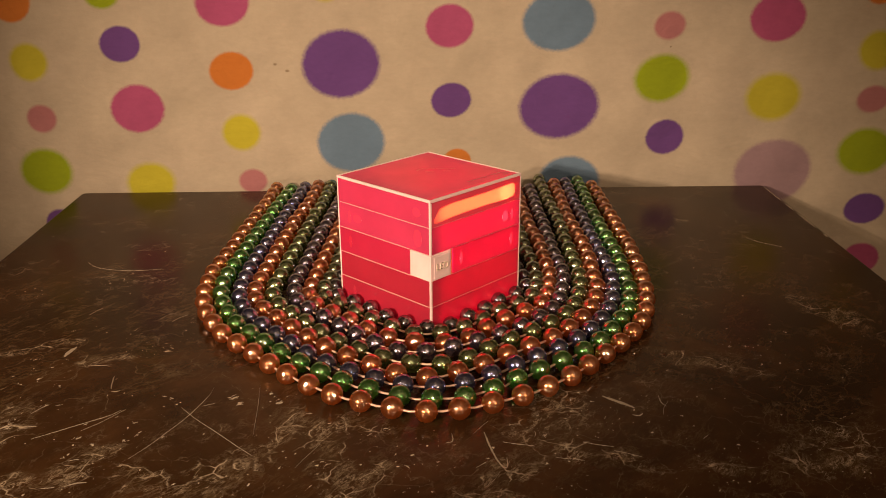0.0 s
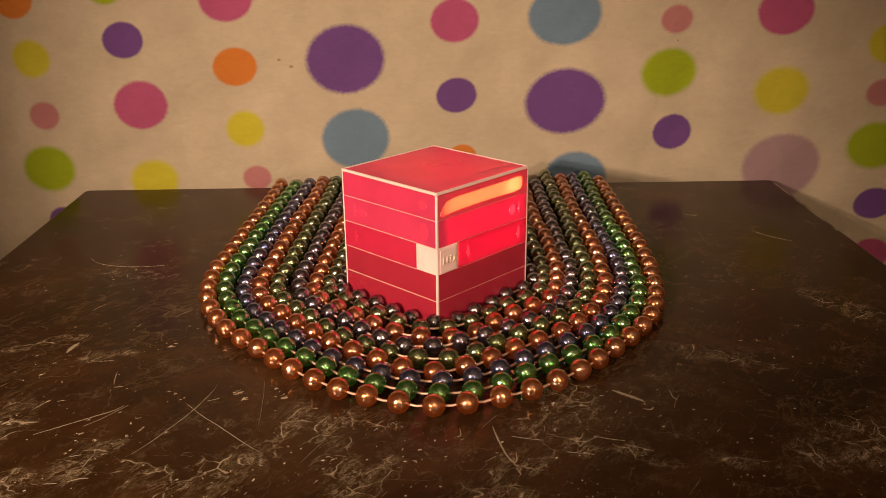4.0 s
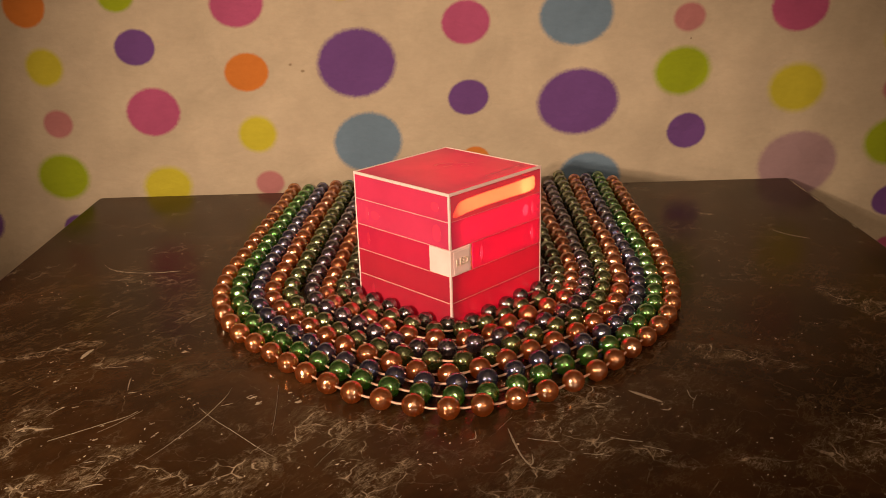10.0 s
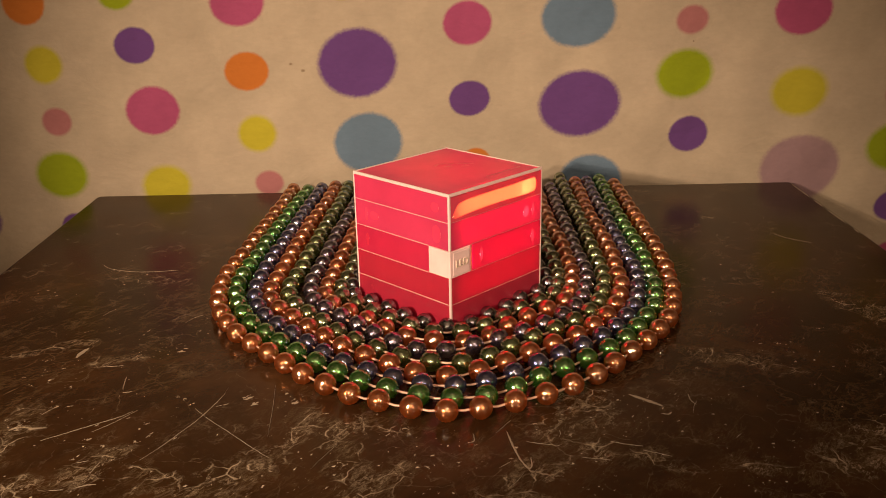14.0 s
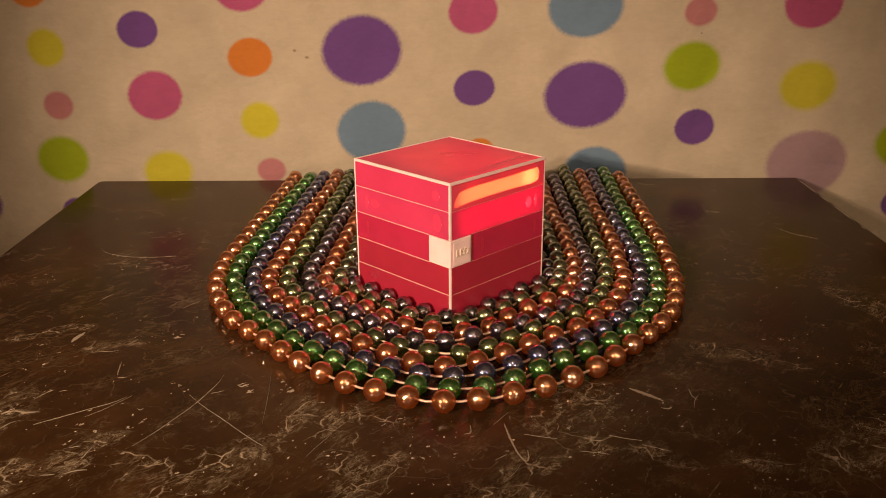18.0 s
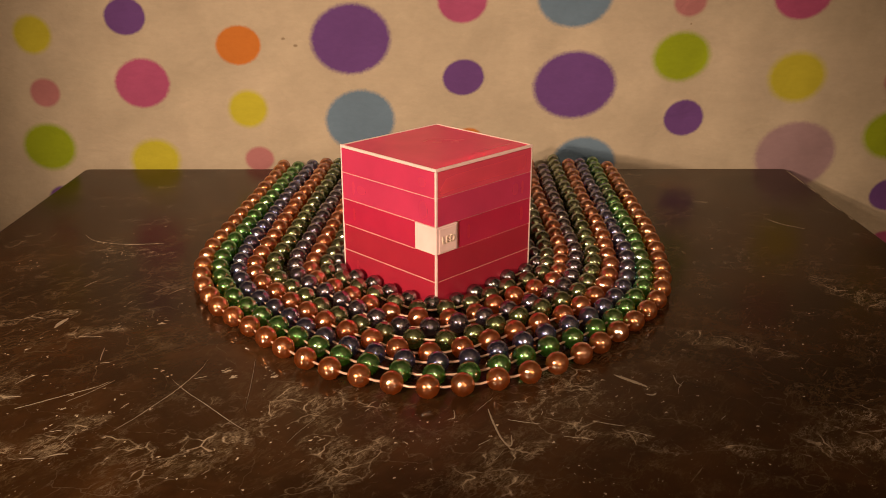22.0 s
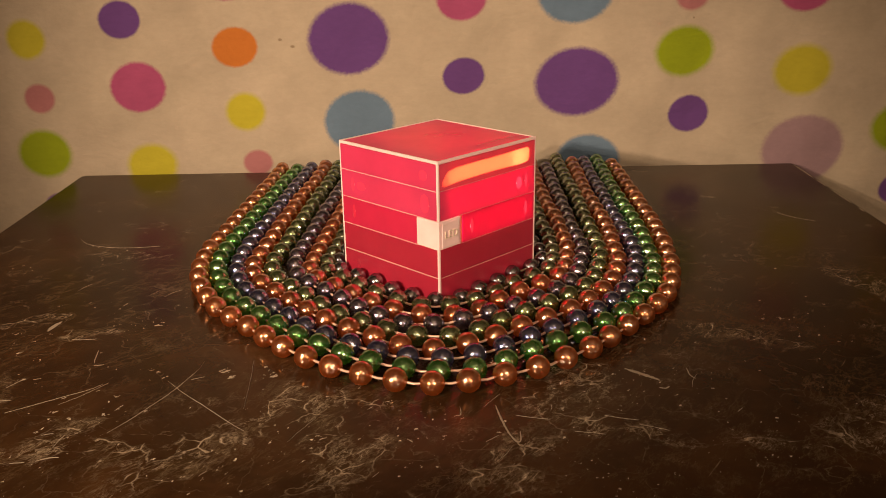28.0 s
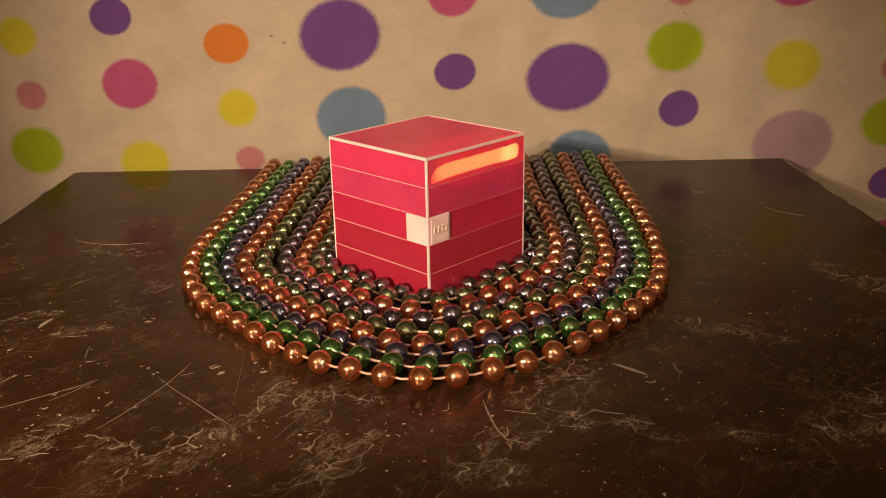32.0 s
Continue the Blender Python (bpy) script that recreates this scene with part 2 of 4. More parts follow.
def plastic_material(name, base, glow, share, rough=0.33):
    """Moulded plastic: share of it lets light through from behind."""
    m, nt, p = material(name, base, rough)
    v = coords(nt)
    tone = ramp(nt, noise_tex(nt, v, 60, 4, 0.6), (0.3, tuple(c * 0.9 for c in base)), (0.7, tuple(min(1, c * 1.08) for c in base)))
    nt.links.new(tone, p.inputs["Base Color"])
    bump(nt, p, noise_tex(nt, v, 700, 3, 0.6), 0.06, 0.0003)
    tr = nt.nodes.new("ShaderNodeBsdfTranslucent")
    tr.inputs["Color"].default_value = (*glow, 1)
    ms = nt.nodes.new("ShaderNodeMixShader")
    ms.inputs[0].default_value = share
    nt.links.new(p.outputs[0], ms.inputs[1])
    nt.links.new(tr.outputs[0], ms.inputs[2])
    nt.links.new(ms.outputs[0], nt.nodes["Material Output"].inputs["Surface"])
    return m


def glow_material(name, colour, strength):
    m, nt, p = material(name, colour, 0.5)
    p.inputs["Emission Color"].default_value = (*colour, 1)
    p.inputs["Emission Strength"].default_value = strength
    return m


def bead_material(name, base, rough=0.17):
    """Coloured plastic bead: a clear gloss over a pearly body that lets light through, each bead tinted a little apart."""
    m, nt, p = material(name, base, rough, metal=0.95, spec=0.3)
    info = nt.nodes.new("ShaderNodeObjectInfo")
    tint = ramp(nt, info.outputs["Random"], (0.0, tuple(c + 0.04 for c in base)), (1.0, tuple(min(1, c * 1.35 + 0.09) for c in base)))
    worn = ramp(nt, noise_tex(nt, coords(nt), 240, 4, 0.6), (0.35, (0.85, 0.85, 0.85)), (0.65, (1.1, 1.1, 1.1)))
    nt.links.new(mix(nt, tint, worn, 1.0, "MULTIPLY"), p.inputs["Base Color"])
    r = ramp(nt, noise_tex(nt, coords(nt), 500, 3, 0.6), (0.3, (rough * 0.75,) * 3), (0.7, (rough * 1.4,) * 3))
    nt.links.new(r, p.inputs["Roughness"])
    bump(nt, p, noise_tex(nt, coords(nt), 420, 3, 0.6), 0.20, 0.0010)
    tr = nt.nodes.new("ShaderNodeBsdfTranslucent")
    tr.inputs["Color"].default_value = (*(min(1.0, c + w) for c, w in zip(base, (0.290, 0.230, 0.125))), 1)
    body = nt.nodes.new("ShaderNodeMixShader")
    body.inputs[0].default_value = 0.44
    nt.links.new(p.outputs[0], body.inputs[1])
    nt.links.new(tr.outputs[0], body.inputs[2])
    # the gloss, broken by shallow dimples
    gloss = nt.nodes.new("ShaderNodeBsdfGlossy")
    gloss.inputs["Roughness"].default_value = 0.09
    dimple = node(nt, "ShaderNodeBump", Strength=0.36, Distance=0.0010)
    nt.links.new(noise_tex(nt, coords(nt), 560, 2, 0.5), dimple.inputs["Height"])
    nt.links.new(dimple.outputs["Normal"], gloss.inputs["Normal"])
    ms = nt.nodes.new("ShaderNodeMixShader")
    ms.inputs[0].default_value = 0.31
    nt.links.new(body.outputs[0], ms.inputs[1])
    nt.links.new(gloss.outputs[0], ms.inputs[2])
    nt.links.new(ms.outputs[0], nt.nodes["Material Output"].inputs["Surface"])
    return m


MARBLE = marble_material()
CLOTH = fleece_material("cream_fleece")[0]
DOTS = {
    "sp": ("tiny brown speck", dot_material("brown_speck", (0.200, 0.155, 0.115), 0.40)),
    "or": ("orange dot", dot_material("orange_fleece", (0.360, 0.122, 0.026))),
    "ye": ("yellow dot", dot_material("yellow_fleece", (0.315, 0.290, 0.028), 0.14)),
    "du": ("dusty pink dot", dot_material("dusty_pink_fleece", (0.275, 0.118, 0.135), 0.12)),
    "gr": ("lime green dot", dot_material("green_fleece", (0.185, 0.240, 0.010), 0.12)),
    "vi": ("violet dot", dot_material("violet_fleece", (0.094, 0.042, 0.170))),
    "pi": ("raspberry pink dot", dot_material("pink_fleece", (0.262, 0.056, 0.138))),
    "bl": ("grey-blue dot", dot_material("blue_fleece", (0.094, 0.146, 0.228))),
    "ma": ("pale mauve dot", dot_material("mauve_fleece", (0.222, 0.152, 0.185))),
}
WOOD = material("dark_leg_wood", (0.05, 0.03, 0.02), 0.5)[0]
WALL = material("room_wall_paint", (0.52, 0.46, 0.385), 0.9)[0]
# unseen wall behind the blanket, darkened to keep the tabletop's reflection dim
DARKENED_WALL = material("darkened_unseen_wall", (0.07, 0.05, 0.04), 0.9)[0]
SCRATCH = material("worn_scratch", (0.29, 0.24, 0.185), 0.6)[0]
CHIP = material("pale_chip", (0.36, 0.29, 0.22), 0.7)[0]
FLECK = material("pale_fleck", (0.50, 0.42, 0.33), 0.7)[0]
# panel reds, stepped darker from the top layers to the bottom ones
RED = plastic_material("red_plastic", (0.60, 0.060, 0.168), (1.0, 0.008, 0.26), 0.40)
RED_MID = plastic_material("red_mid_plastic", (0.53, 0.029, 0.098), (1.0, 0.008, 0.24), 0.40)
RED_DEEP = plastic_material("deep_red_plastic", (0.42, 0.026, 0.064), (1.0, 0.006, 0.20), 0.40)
RED_SOLID = plastic_material("red_solid_plastic", (0.63, 0.068, 0.130), (1.0, 0.01, 0.08), 0.16)
LENS = plastic_material("lens_plastic", (0.88, 0.096, 0.180), (1.0, 0.20, 0.085), 0.40)
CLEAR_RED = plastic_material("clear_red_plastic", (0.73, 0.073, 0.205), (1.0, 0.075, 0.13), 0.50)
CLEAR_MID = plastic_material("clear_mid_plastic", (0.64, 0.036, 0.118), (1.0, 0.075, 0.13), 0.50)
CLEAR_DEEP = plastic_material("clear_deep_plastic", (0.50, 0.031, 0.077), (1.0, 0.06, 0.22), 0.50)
GAP = plastic_material("pale_gap_plastic", (0.34, 0.060, 0.070), (1.0, 0.52, 0.32), 0.60)
# top red raised above the sides: overhead light put into its colour
RED_TOP = plastic_material("red_top_lit_plastic", (0.94, 0.082, 0.225), (1.0, 0.016, 0.20), 0.28, 0.27)
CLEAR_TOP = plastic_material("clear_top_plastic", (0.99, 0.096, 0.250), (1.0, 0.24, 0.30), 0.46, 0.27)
STREAK_TOP = plastic_material("pale_streak_plastic", (0.99, 0.090, 0.240), (1.0, 0.62, 0.60), 0.36, 0.27)
WHITE = plastic_material("white_plastic", (0.76, 0.560, 0.600), (1.0, 0.4, 0.3), 0.04)
SEAM = plastic_material("pale_pink_seam", (0.72, 0.40, 0.44), (1.0, 0.2, 0.2), 0.04)
LETTER = material("grey_letter", (0.66, 0.54, 0.46), 0.5)[0]
DARK = material("black_inner_plastic", (0.006, 0.005, 0.005), 0.9, spec=0.1)[0]
MILKY = plastic_material("milky_divider", (0.75, 0.72, 0.70), (1.0, 0.80, 0.75), 0.78)
LINER = material("white_inner_plastic", (0.75, 0.72, 0.7), 0.8)[0]
GLOW = glow_material("led_glow", (1.0, 0.60, 0.60), 3.0)
GLOW_LOW = glow_material("led_glow_low", (1.0, 0.60, 0.60), 2.1)
GLOW_SOFT = glow_material("led_glow_soft", (1.0, 0.60, 0.60), 0.28)
GLOW_TOP = glow_material("led_glow_top", (1.0, 0.60, 0.60), 1.15)
GLOW_FAINT = glow_material("led_glow_faint", (1.0, 0.60, 0.60), 0.3)
GLOW_LENS = glow_material("led_glow_lens", (1.0, 0.72, 0.42), 6.0)
GLOW_HOT = glow_material("led_glow_hot", (1.0, 0.88, 0.55), 11.5)
STRING = material("gold_string", (0.62, 0.42, 0.34), 0.35, metal=0.25)[0]


# ---- mesh helpers ----
def part(name, bm, mat, parent=None, label="", smooth=False):
    me = bpy.data.meshes.new(name)
    bm.normal_update()
    bm.to_mesh(me)
    bm.free()
    for m in mat if isinstance(mat, (list, tuple)) else (mat,):
        me.materials.append(m)
    if smooth:
        me.polygons.foreach_set("use_smooth", [True] * len(me.polygons))
    ob = new(name, me)
    ob.parent = parent
    return tagged(ob, label)


def box(bm, x0, x1, y0, y1, z0, z1, bevel=0.0, segs=2):
    r = bmesh.ops.create_cube(bm, size=1, matrix=Matrix.Translation(((x0 + x1) / 2, (y0 + y1) / 2, (z0 + z1) / 2)) @ Matrix.Diagonal((x1 - x0, y1 - y0, z1 - z0, 1)))
    if bevel:
        edges = list({e for v in r["verts"] for e in v.link_edges})
        bmesh.ops.bevel(bm, geom=edges, offset=bevel, segments=segs, profile=0.5, affect="EDGES")
    return bm


def boxed(*size, bevel=0.0, segs=2):
    return box(bmesh.new(), *size, bevel=bevel, segs=segs)


def evenly(points, count):
    """So many points, evenly spaced along a Catmull-Rom curve through the given ones."""
    dense = []
    ext = [points[0], *points, points[-1]]
    for i in range(1, len(ext) - 2):
        p0, p1, p2, p3 = (Vector(q) for q in ext[i - 1:i + 3])
        for k in range(24):
            t = k / 24
            dense.append(0.5 * (2 * p1 + (p2 - p0) * t + (2 * p0 - 5 * p1 + 4 * p2 - p3) * t * t + (3 * p1 - p0 - 3 * p2 + p3) * t ** 3))
    dense.append(Vector(points[-1]))
    run = np.concatenate(([0.0], np.cumsum([(b - a).length for a, b in zip(dense, dense[1:])])))
    at = np.linspace(0.0, run[-1], count)
    return [Vector((x, y)) for x, y in zip(np.interp(at, run, [p.x for p in dense]), np.interp(at, run, [p.y for p in dense]))]


# ---- room ----
def room():
    x0, x1, y0, y1, z0, z1, t = -1.9, 1.9, -2.2, 0.78, -0.62, 1.8, 0.1
    for name, size in (
        ("floor", (x0 - t, x1 + t, y0 - t, y1 + t, z0 - t, z0)),
        ("ceiling", (x0 - t, x1 + t, y0 - t, y1 + t, z1, z1 + t)),
        ("wall_west", (x0 - t, x0, y0, y1, z0, z1)),
        ("wall_east", (x1, x1 + t, y0, y1, z0, z1)),
        ("wall_south", (x0 - t, x1 + t, y0 - t, y0, z0, z1)),
        ("wall_north", (x0 - t, x1 + t, y1, y1 + t, z0, z1)),
    ):
        tagged(part(name, boxed(*size), DARKENED_WALL if name == "wall_north" else WALL), "plain unseen room surface round the table", kind="structure")


room()

# ---- hanging blanket ----
CLOTH_Y = 0.660


def sag(x, z):
    """The blanket's depth: a nearly flat hang with soft folds."""
    d = 0.0016 * math.sin(x * 9 + 1.3 * z * 5) + 0.0010 * math.sin(x * 23 + 2 + z * 4) + 0.0045 * noise.noise((x * 11, 3.1, z * 5)) + 0.0028 * noise.noise((x * 30, 7.7, z * 24)) + 0.0007 * noise.noise((x * 85, 1.7, z * 70))
    return CLOTH_Y + d


def blanket():
    bm = bmesh.new()
    nx, nz, x0, x1, z0, z1 = 360, 160, -0.95, 0.95, -0.58, 0.27
    front = [[bm.verts.new((x0 + (x1 - x0) * i / nx, sag(x0 + (x1 - x0) * i / nx, z0 + (z1 - z0) * j / nz), z0 + (z1 - z0) * j / nz)) for i in range(nx + 1)] for j in range(nz + 1)]
    for j in range(nz):
        for i in range(nx):
            bm.faces.new((front[j][i], front[j][i + 1], front[j + 1][i + 1], front[j + 1][i]))
    rim = [front[0][i] for i in range(nx)] + [front[j][nx] for j in range(nz)] + [front[nz][i] for i in range(nx, 0, -1)] + [front[j][0] for j in range(nz, 0, -1)]
    back = [bm.verts.new(v.co + Vector((0, 0.006, 0))) for v in rim]
    for a in range(len(rim)):
        b = (a + 1) % len(rim)
        bm.faces.new((rim[b], rim[a], back[a], back[b]))
    bm.faces.new(back)
    cloth = part("blanket", bm, CLOTH, None, smooth=True)
    tagged(cloth, "cream fleece blanket with coloured polka dots hanging behind the table", "blanket")
    return cloth


BLANKET = blanket()


def dot(kind, x, z, rx, rz, tilt=0.0):
    label, mat = DOTS[kind]
    bm = bmesh.new()
    uv = bm.loops.layers.uv.new("UVMap")
    ca, sa = math.cos(tilt), math.sin(tilt)
    rows, rings, sides = [], 6, 36
    for k in range(rings + 1):
        ring = []
        for s in range(sides):
            a = 2 * math.pi * s / sides
            u, w = 1.22 * k / rings * math.cos(a), 1.22 * k / rings * math.sin(a)
            px, pz = x + ca * u * rx - sa * w * rz, z + sa * u * rx + ca * w * rz
            ring.append((bm.verts.new((px, sag(px, pz) - (0.0003 if k < rings else 0.00002), pz)), (u, w)))
            if k == 0:
                break
        rows.append(ring)

    def face(*corners):
        f = bm.faces.new([c[0] for c in corners])
        for loop, c in zip(f.loops, corners):
            loop[uv].uv = c[1]

    for s in range(sides):
        n = (s + 1) % sides
        face(rows[0][0], rows[1][s], rows[1][n])
        for k in range(1, rings):
            face(rows[k][s], rows[k + 1][s], rows[k + 1][n], rows[k][n])
    ob = part("dot", bm, mat, BLANKET, label, smooth=True)
    return ob


for d in (
    ("or", -0.2845, 0.134, 0.0150, 0.0150), ("ye", -0.2775, 0.092, 0.0130, 0.0130), ("du", -0.2745, 0.052, 0.0105, 0.0100),
    ("gr", -0.2775, 0.013, 0.0195, 0.0170), ("vi", -0.2122, 0.104, 0.0140, 0.0125), ("gr", -0.221, 0.139, 0.0125, 0.0110),
    ("pi", -0.2050, 0.059, 0.0187, 0.0170), ("ye", -0.202, 0.004, 0.0175, 0.0150), ("pi", -0.1403, 0.131, 0.0185, 0.0160),
    ("or", -0.138, 0.084, 0.0155, 0.0135), ("ye", -0.134, 0.040, 0.0138, 0.0130), ("du", -0.128, 0.004, 0.0105, 0.0090),
    ("vi", -0.060, 0.0884, 0.0276, 0.0240), ("bl", -0.055, 0.032, 0.0245, 0.0215), ("vi", 0.018, 0.062, 0.0146, 0.0125),
    ("pi", 0.017, 0.114, 0.0170, 0.0150), ("or", 0.022, 0.0165, 0.0105, 0.0095), ("bl", 0.094, 0.117, 0.0258, 0.0210),
    ("vi", 0.096, 0.0563, 0.0290, 0.0235), ("bl", 0.105, 0.0005, 0.0228, 0.0190), ("du", 0.173, 0.113, 0.0115, 0.0098),
    ("gr", 0.170, 0.076, 0.0205, 0.0170), ("vi", 0.175, 0.033, 0.0146, 0.0128), ("pi", 0.249, 0.118, 0.0198, 0.0168),
    ("ye", 0.252, 0.062, 0.0200, 0.0172), ("ma", 0.258, 0.006, 0.0295, 0.0245), ("ye", 0.323, 0.095, 0.0135, 0.0140),
    ("du", 0.325, 0.060, 0.0120, 0.0100), ("gr", 0.325, 0.021, 0.0200, 0.0175), ("vi", 0.332, -0.024, 0.0150, 0.0125),
):
    dot(*d, tilt=0.12)
for d in (
    ("or", 0.318, 0.139, 0.0125, 0.0120), ("ye", -0.069, 0.143, 0.0125, 0.0115), ("pi", 0.336, -0.065, 0.0140, 0.0125),
    ("vi", -0.345, 0.060, 0.0150, 0.0130), ("bl", -0.342, 0.110, 0.0200, 0.0170), ("pi", 0.385, 0.060, 0.0180, 0.0160),
    ("vi", -0.272, -0.028, 0.0130, 0.0120), ("vi", -0.350, -0.022, 0.0210, 0.0180),
):
    dot(*d, tilt=0.12)


for d in (("sp", -0.1067, 0.0886, 0.0011, 0.0008), ("sp", -0.0982, 0.0840, 0.0014, 0.0009), ("sp", 0.1749, 0.0982, 0.0006, 0.0006)):
    dot(*d)


# ---- table ----
TX0, TX1, TY0, TY1 = -0.249, 0.247, 0.14, 0.6465


def tabletop_shape(cx, cy, up):
    """A slab with rounded corners and slightly eased edges."""
    bm = boxed(TX0 - cx, TX1 - cx, TY0 - cy, TY1 - cy, up - 0.022, up)
    upright = [e for e in bm.edges if abs(e.verts[0].co.z - e.verts[1].co.z) > 0.01]
    bmesh.ops.bevel(bm, geom=upright, offset=0.004, segments=5, profile=0.5, affect="EDGES")
    rims = [e for e in bm.edges if abs(e.verts[0].co.z - e.verts[1].co.z) < 1e-5 and len(e.link_faces) == 2 and e.calc_face_angle() > 1.0]
    bmesh.ops.bevel(bm, geom=rims, offset=0.0012, segments=2, profile=0.5, affect="EDGES")
    return bm


def table():
    root = tagged(new("side_table"), "small dark marble-pattern laminate table with worn scratched top", "table")
    root.location = ((TX0 + TX1) / 2, (TY0 + TY1) / 2, -0.61)
    cx, cy, up = root.location.x, root.location.y, 0.61
    top = part("tabletop", tabletop_shape(cx, cy, up), MARBLE, root)
    for sx in (-1, 1):
        for sy in (-1, 1):
            x, y = sx * 0.215, sy * 0.22
            part("leg", boxed(x - 0.02, x + 0.02, y - 0.02, y + 0.02, -0.01, up - 0.022, bevel=0.003), WOOD, root)
    for sy in (-1, 1):
        part("apron", boxed(-0.195, 0.195, sy * 0.22 - 0.009, sy * 0.22 + 0.009, up - 0.082, up - 0.0225, bevel=0.001), WOOD, root)
    for sx in (-1, 1):
        part("apron", boxed(sx * 0.215 - 0.009, sx * 0.215 + 0.009, -0.2, 0.2, up - 0.082, up - 0.0225, bevel=0.001), WOOD, root)
    return top, Vector((cx, cy, up))


TOP, TABLE_OFF = table()


def scratch(points, width):
    """A shallow raised-rim scratch line along the points on the table top."""
    bm = bmesh.new()
    fine = evenly(points, 8 * len(points))
    prev = None
    for i, (x, y) in enumerate(fine):
        a, b = fine[max(0, i - 1)], fine[min(len(fine) - 1, i + 1)]
        d = Vector((b[0] - a[0], b[1] - a[1])).normalized()
        w = 0.5 * width * (0.55 + 0.45 * random.random()) * min(1.0, 0.3 + 3 * min(i, len(fine) - 1 - i) / len(fine))
        jx, jy = random.uniform(-1, 1) * min(width, 0.0006) * 0.16, random.uniform(-1, 1) * min(width, 0.0006) * 0.16
        c = Vector((x + jx, y + jy, 0)) - Vector((TABLE_OFF.x, TABLE_OFF.y, -TABLE_OFF.z))
        n = Vector((-d.y, d.x, 0)) * w / 2
        row = (bm.verts.new(c + n + Vector((0, 0, 0.00005))), bm.verts.new(c + Vector((0, 0, 0.00016))), bm.verts.new(c - n + Vector((0, 0, 0.00005))))
        if prev:
            bm.faces.new((prev[0], prev[1], row[1], row[0]))
            bm.faces.new((prev[1], prev[2], row[2], row[1]))
        prev = row
    part("scratch", bm, SCRATCH, TOP, "pale worn scratch")


# long scratches of the used side, the front and the other side, then the worn back edge
for pts, width in (
    (((-0.1535, 0.3149), (-0.1451, 0.3206), (-0.1366, 0.3264), (-0.1295, 0.3312), (-0.1258, 0.3354)), 0.0011),
    (((-0.1365, 0.3203), (-0.1311, 0.3262), (-0.1266, 0.3324), (-0.1240, 0.3362)), 0.00045),
    (((-0.1122, 0.3003), (-0.1073, 0.3090), (-0.1029, 0.3182), (-0.0988, 0.3271), (-0.0956, 0.3365), (-0.0929, 0.3464), (-0.0923, 0.3530)), 0.0009),
    (((-0.1019, 0.3367), (-0.0933, 0.3269), (-0.0863, 0.3200), (-0.0795, 0.3130), (-0.0717, 0.3051), (-0.0663, 0.3001)), 0.0004),
    (((-0.1354, 0.3528), (-0.1368, 0.3591), (-0.1377, 0.3647)), 0.0011),
    (((-0.1348, 0.3508), (-0.1311, 0.3516)), 0.0016),
    (((-0.1612, 0.3337), (-0.1587, 0.3384), (-0.1566, 0.3406)), 0.0009),
    (((-0.1537, 0.3400), (-0.1511, 0.3408)), 0.0009),
    (((-0.1341, 0.2996), (-0.1304, 0.3006)), 0.0007),
    (((-0.1295, 0.2837), (-0.1260, 0.2855), (-0.1226, 0.2858)), 0.0016),
    (((-0.1272, 0.2916), (-0.1266, 0.2972), (-0.1261, 0.2997)), 0.0010),
    (((-0.1613, 0.3236), (-0.1551, 0.3242)), 0.0016),
    (((-0.1373, 0.2827), (-0.1327, 0.2831)), 0.0010),
    (((-0.0936, 0.3377), (-0.0891, 0.3398)), 0.0004),
    (((-0.1661, 0.3839), (-0.1657, 0.3889), (-0.1640, 0.3940)), 0.0050),
):
    scratch(pts, width)
for pts, width in (
    (((-0.0731, 0.3542), (-0.0712, 0.3378), (-0.0701, 0.3248), (-0.0693, 0.3146)), 0.00045),
    (((-0.0505, 0.2924), (-0.0474, 0.2994), (-0.0429, 0.3078)), 0.0004),
    (((0.0192, 0.3145), (0.0202, 0.3074), (0.0220, 0.2980), (0.0239, 0.2919), (0.0253, 0.2901), (0.0262, 0.2918), (0.0263, 0.2968)), 0.0018),
    (((0.0151, 0.3135), (0.0213, 0.3226)), 0.00035),
    (((-0.0272, 0.2844), (-0.0245, 0.2874), (-0.0220, 0.2886)), 0.00045),
    (((-0.0256, 0.3130), (-0.0240, 0.3149)), 0.0007),
    (((0.0044, 0.3072), (0.0069, 0.3087), (0.0067, 0.3138)), 0.0010),
    (((0.0258, 0.3072), (0.0312, 0.3055), (0.0373, 0.3041)), 0.00035),
):
    scratch(pts, width)
for pts, width in (
    (((0.0444, 0.2961), (0.0493, 0.2952), (0.0545, 0.2940)), 0.0007),
    (((0.0664, 0.3001), (0.0710, 0.2981), (0.0756, 0.2957)), 0.0007),
    (((0.0562, 0.3061), (0.0620, 0.3040), (0.0669, 0.3027)), 0.0010),
    (((0.0488, 0.3026), (0.0529, 0.3028)), 0.00035),
    (((0.0929, 0.3401), (0.0927, 0.3347), (0.0941, 0.3315)), 0.0009),
    (((0.0789, 0.3255), (0.0813, 0.3246), (0.0832, 0.3262)), 0.0016),
    (((0.0697, 0.3406), (0.0730, 0.3377), (0.0769, 0.3344), (0.0809, 0.3307)), 0.0045),
    (((0.1950, 0.5322), (0.2004, 0.5236), (0.2107, 0.5150)), 0.0007),
    (((0.1880, 0.4304), (0.1915, 0.4253), (0.1967, 0.4244)), 0.0009),
):
    scratch(pts, width)
for y0, y1 in ((0.641, 0.606), (0.601, 0.585), (0.580, 0.548), (0.538, 0.531)):
    scratch(((0.2450, y0), (0.2451, (y0 + y1) / 2), (0.2450, y1)), 0.0026)
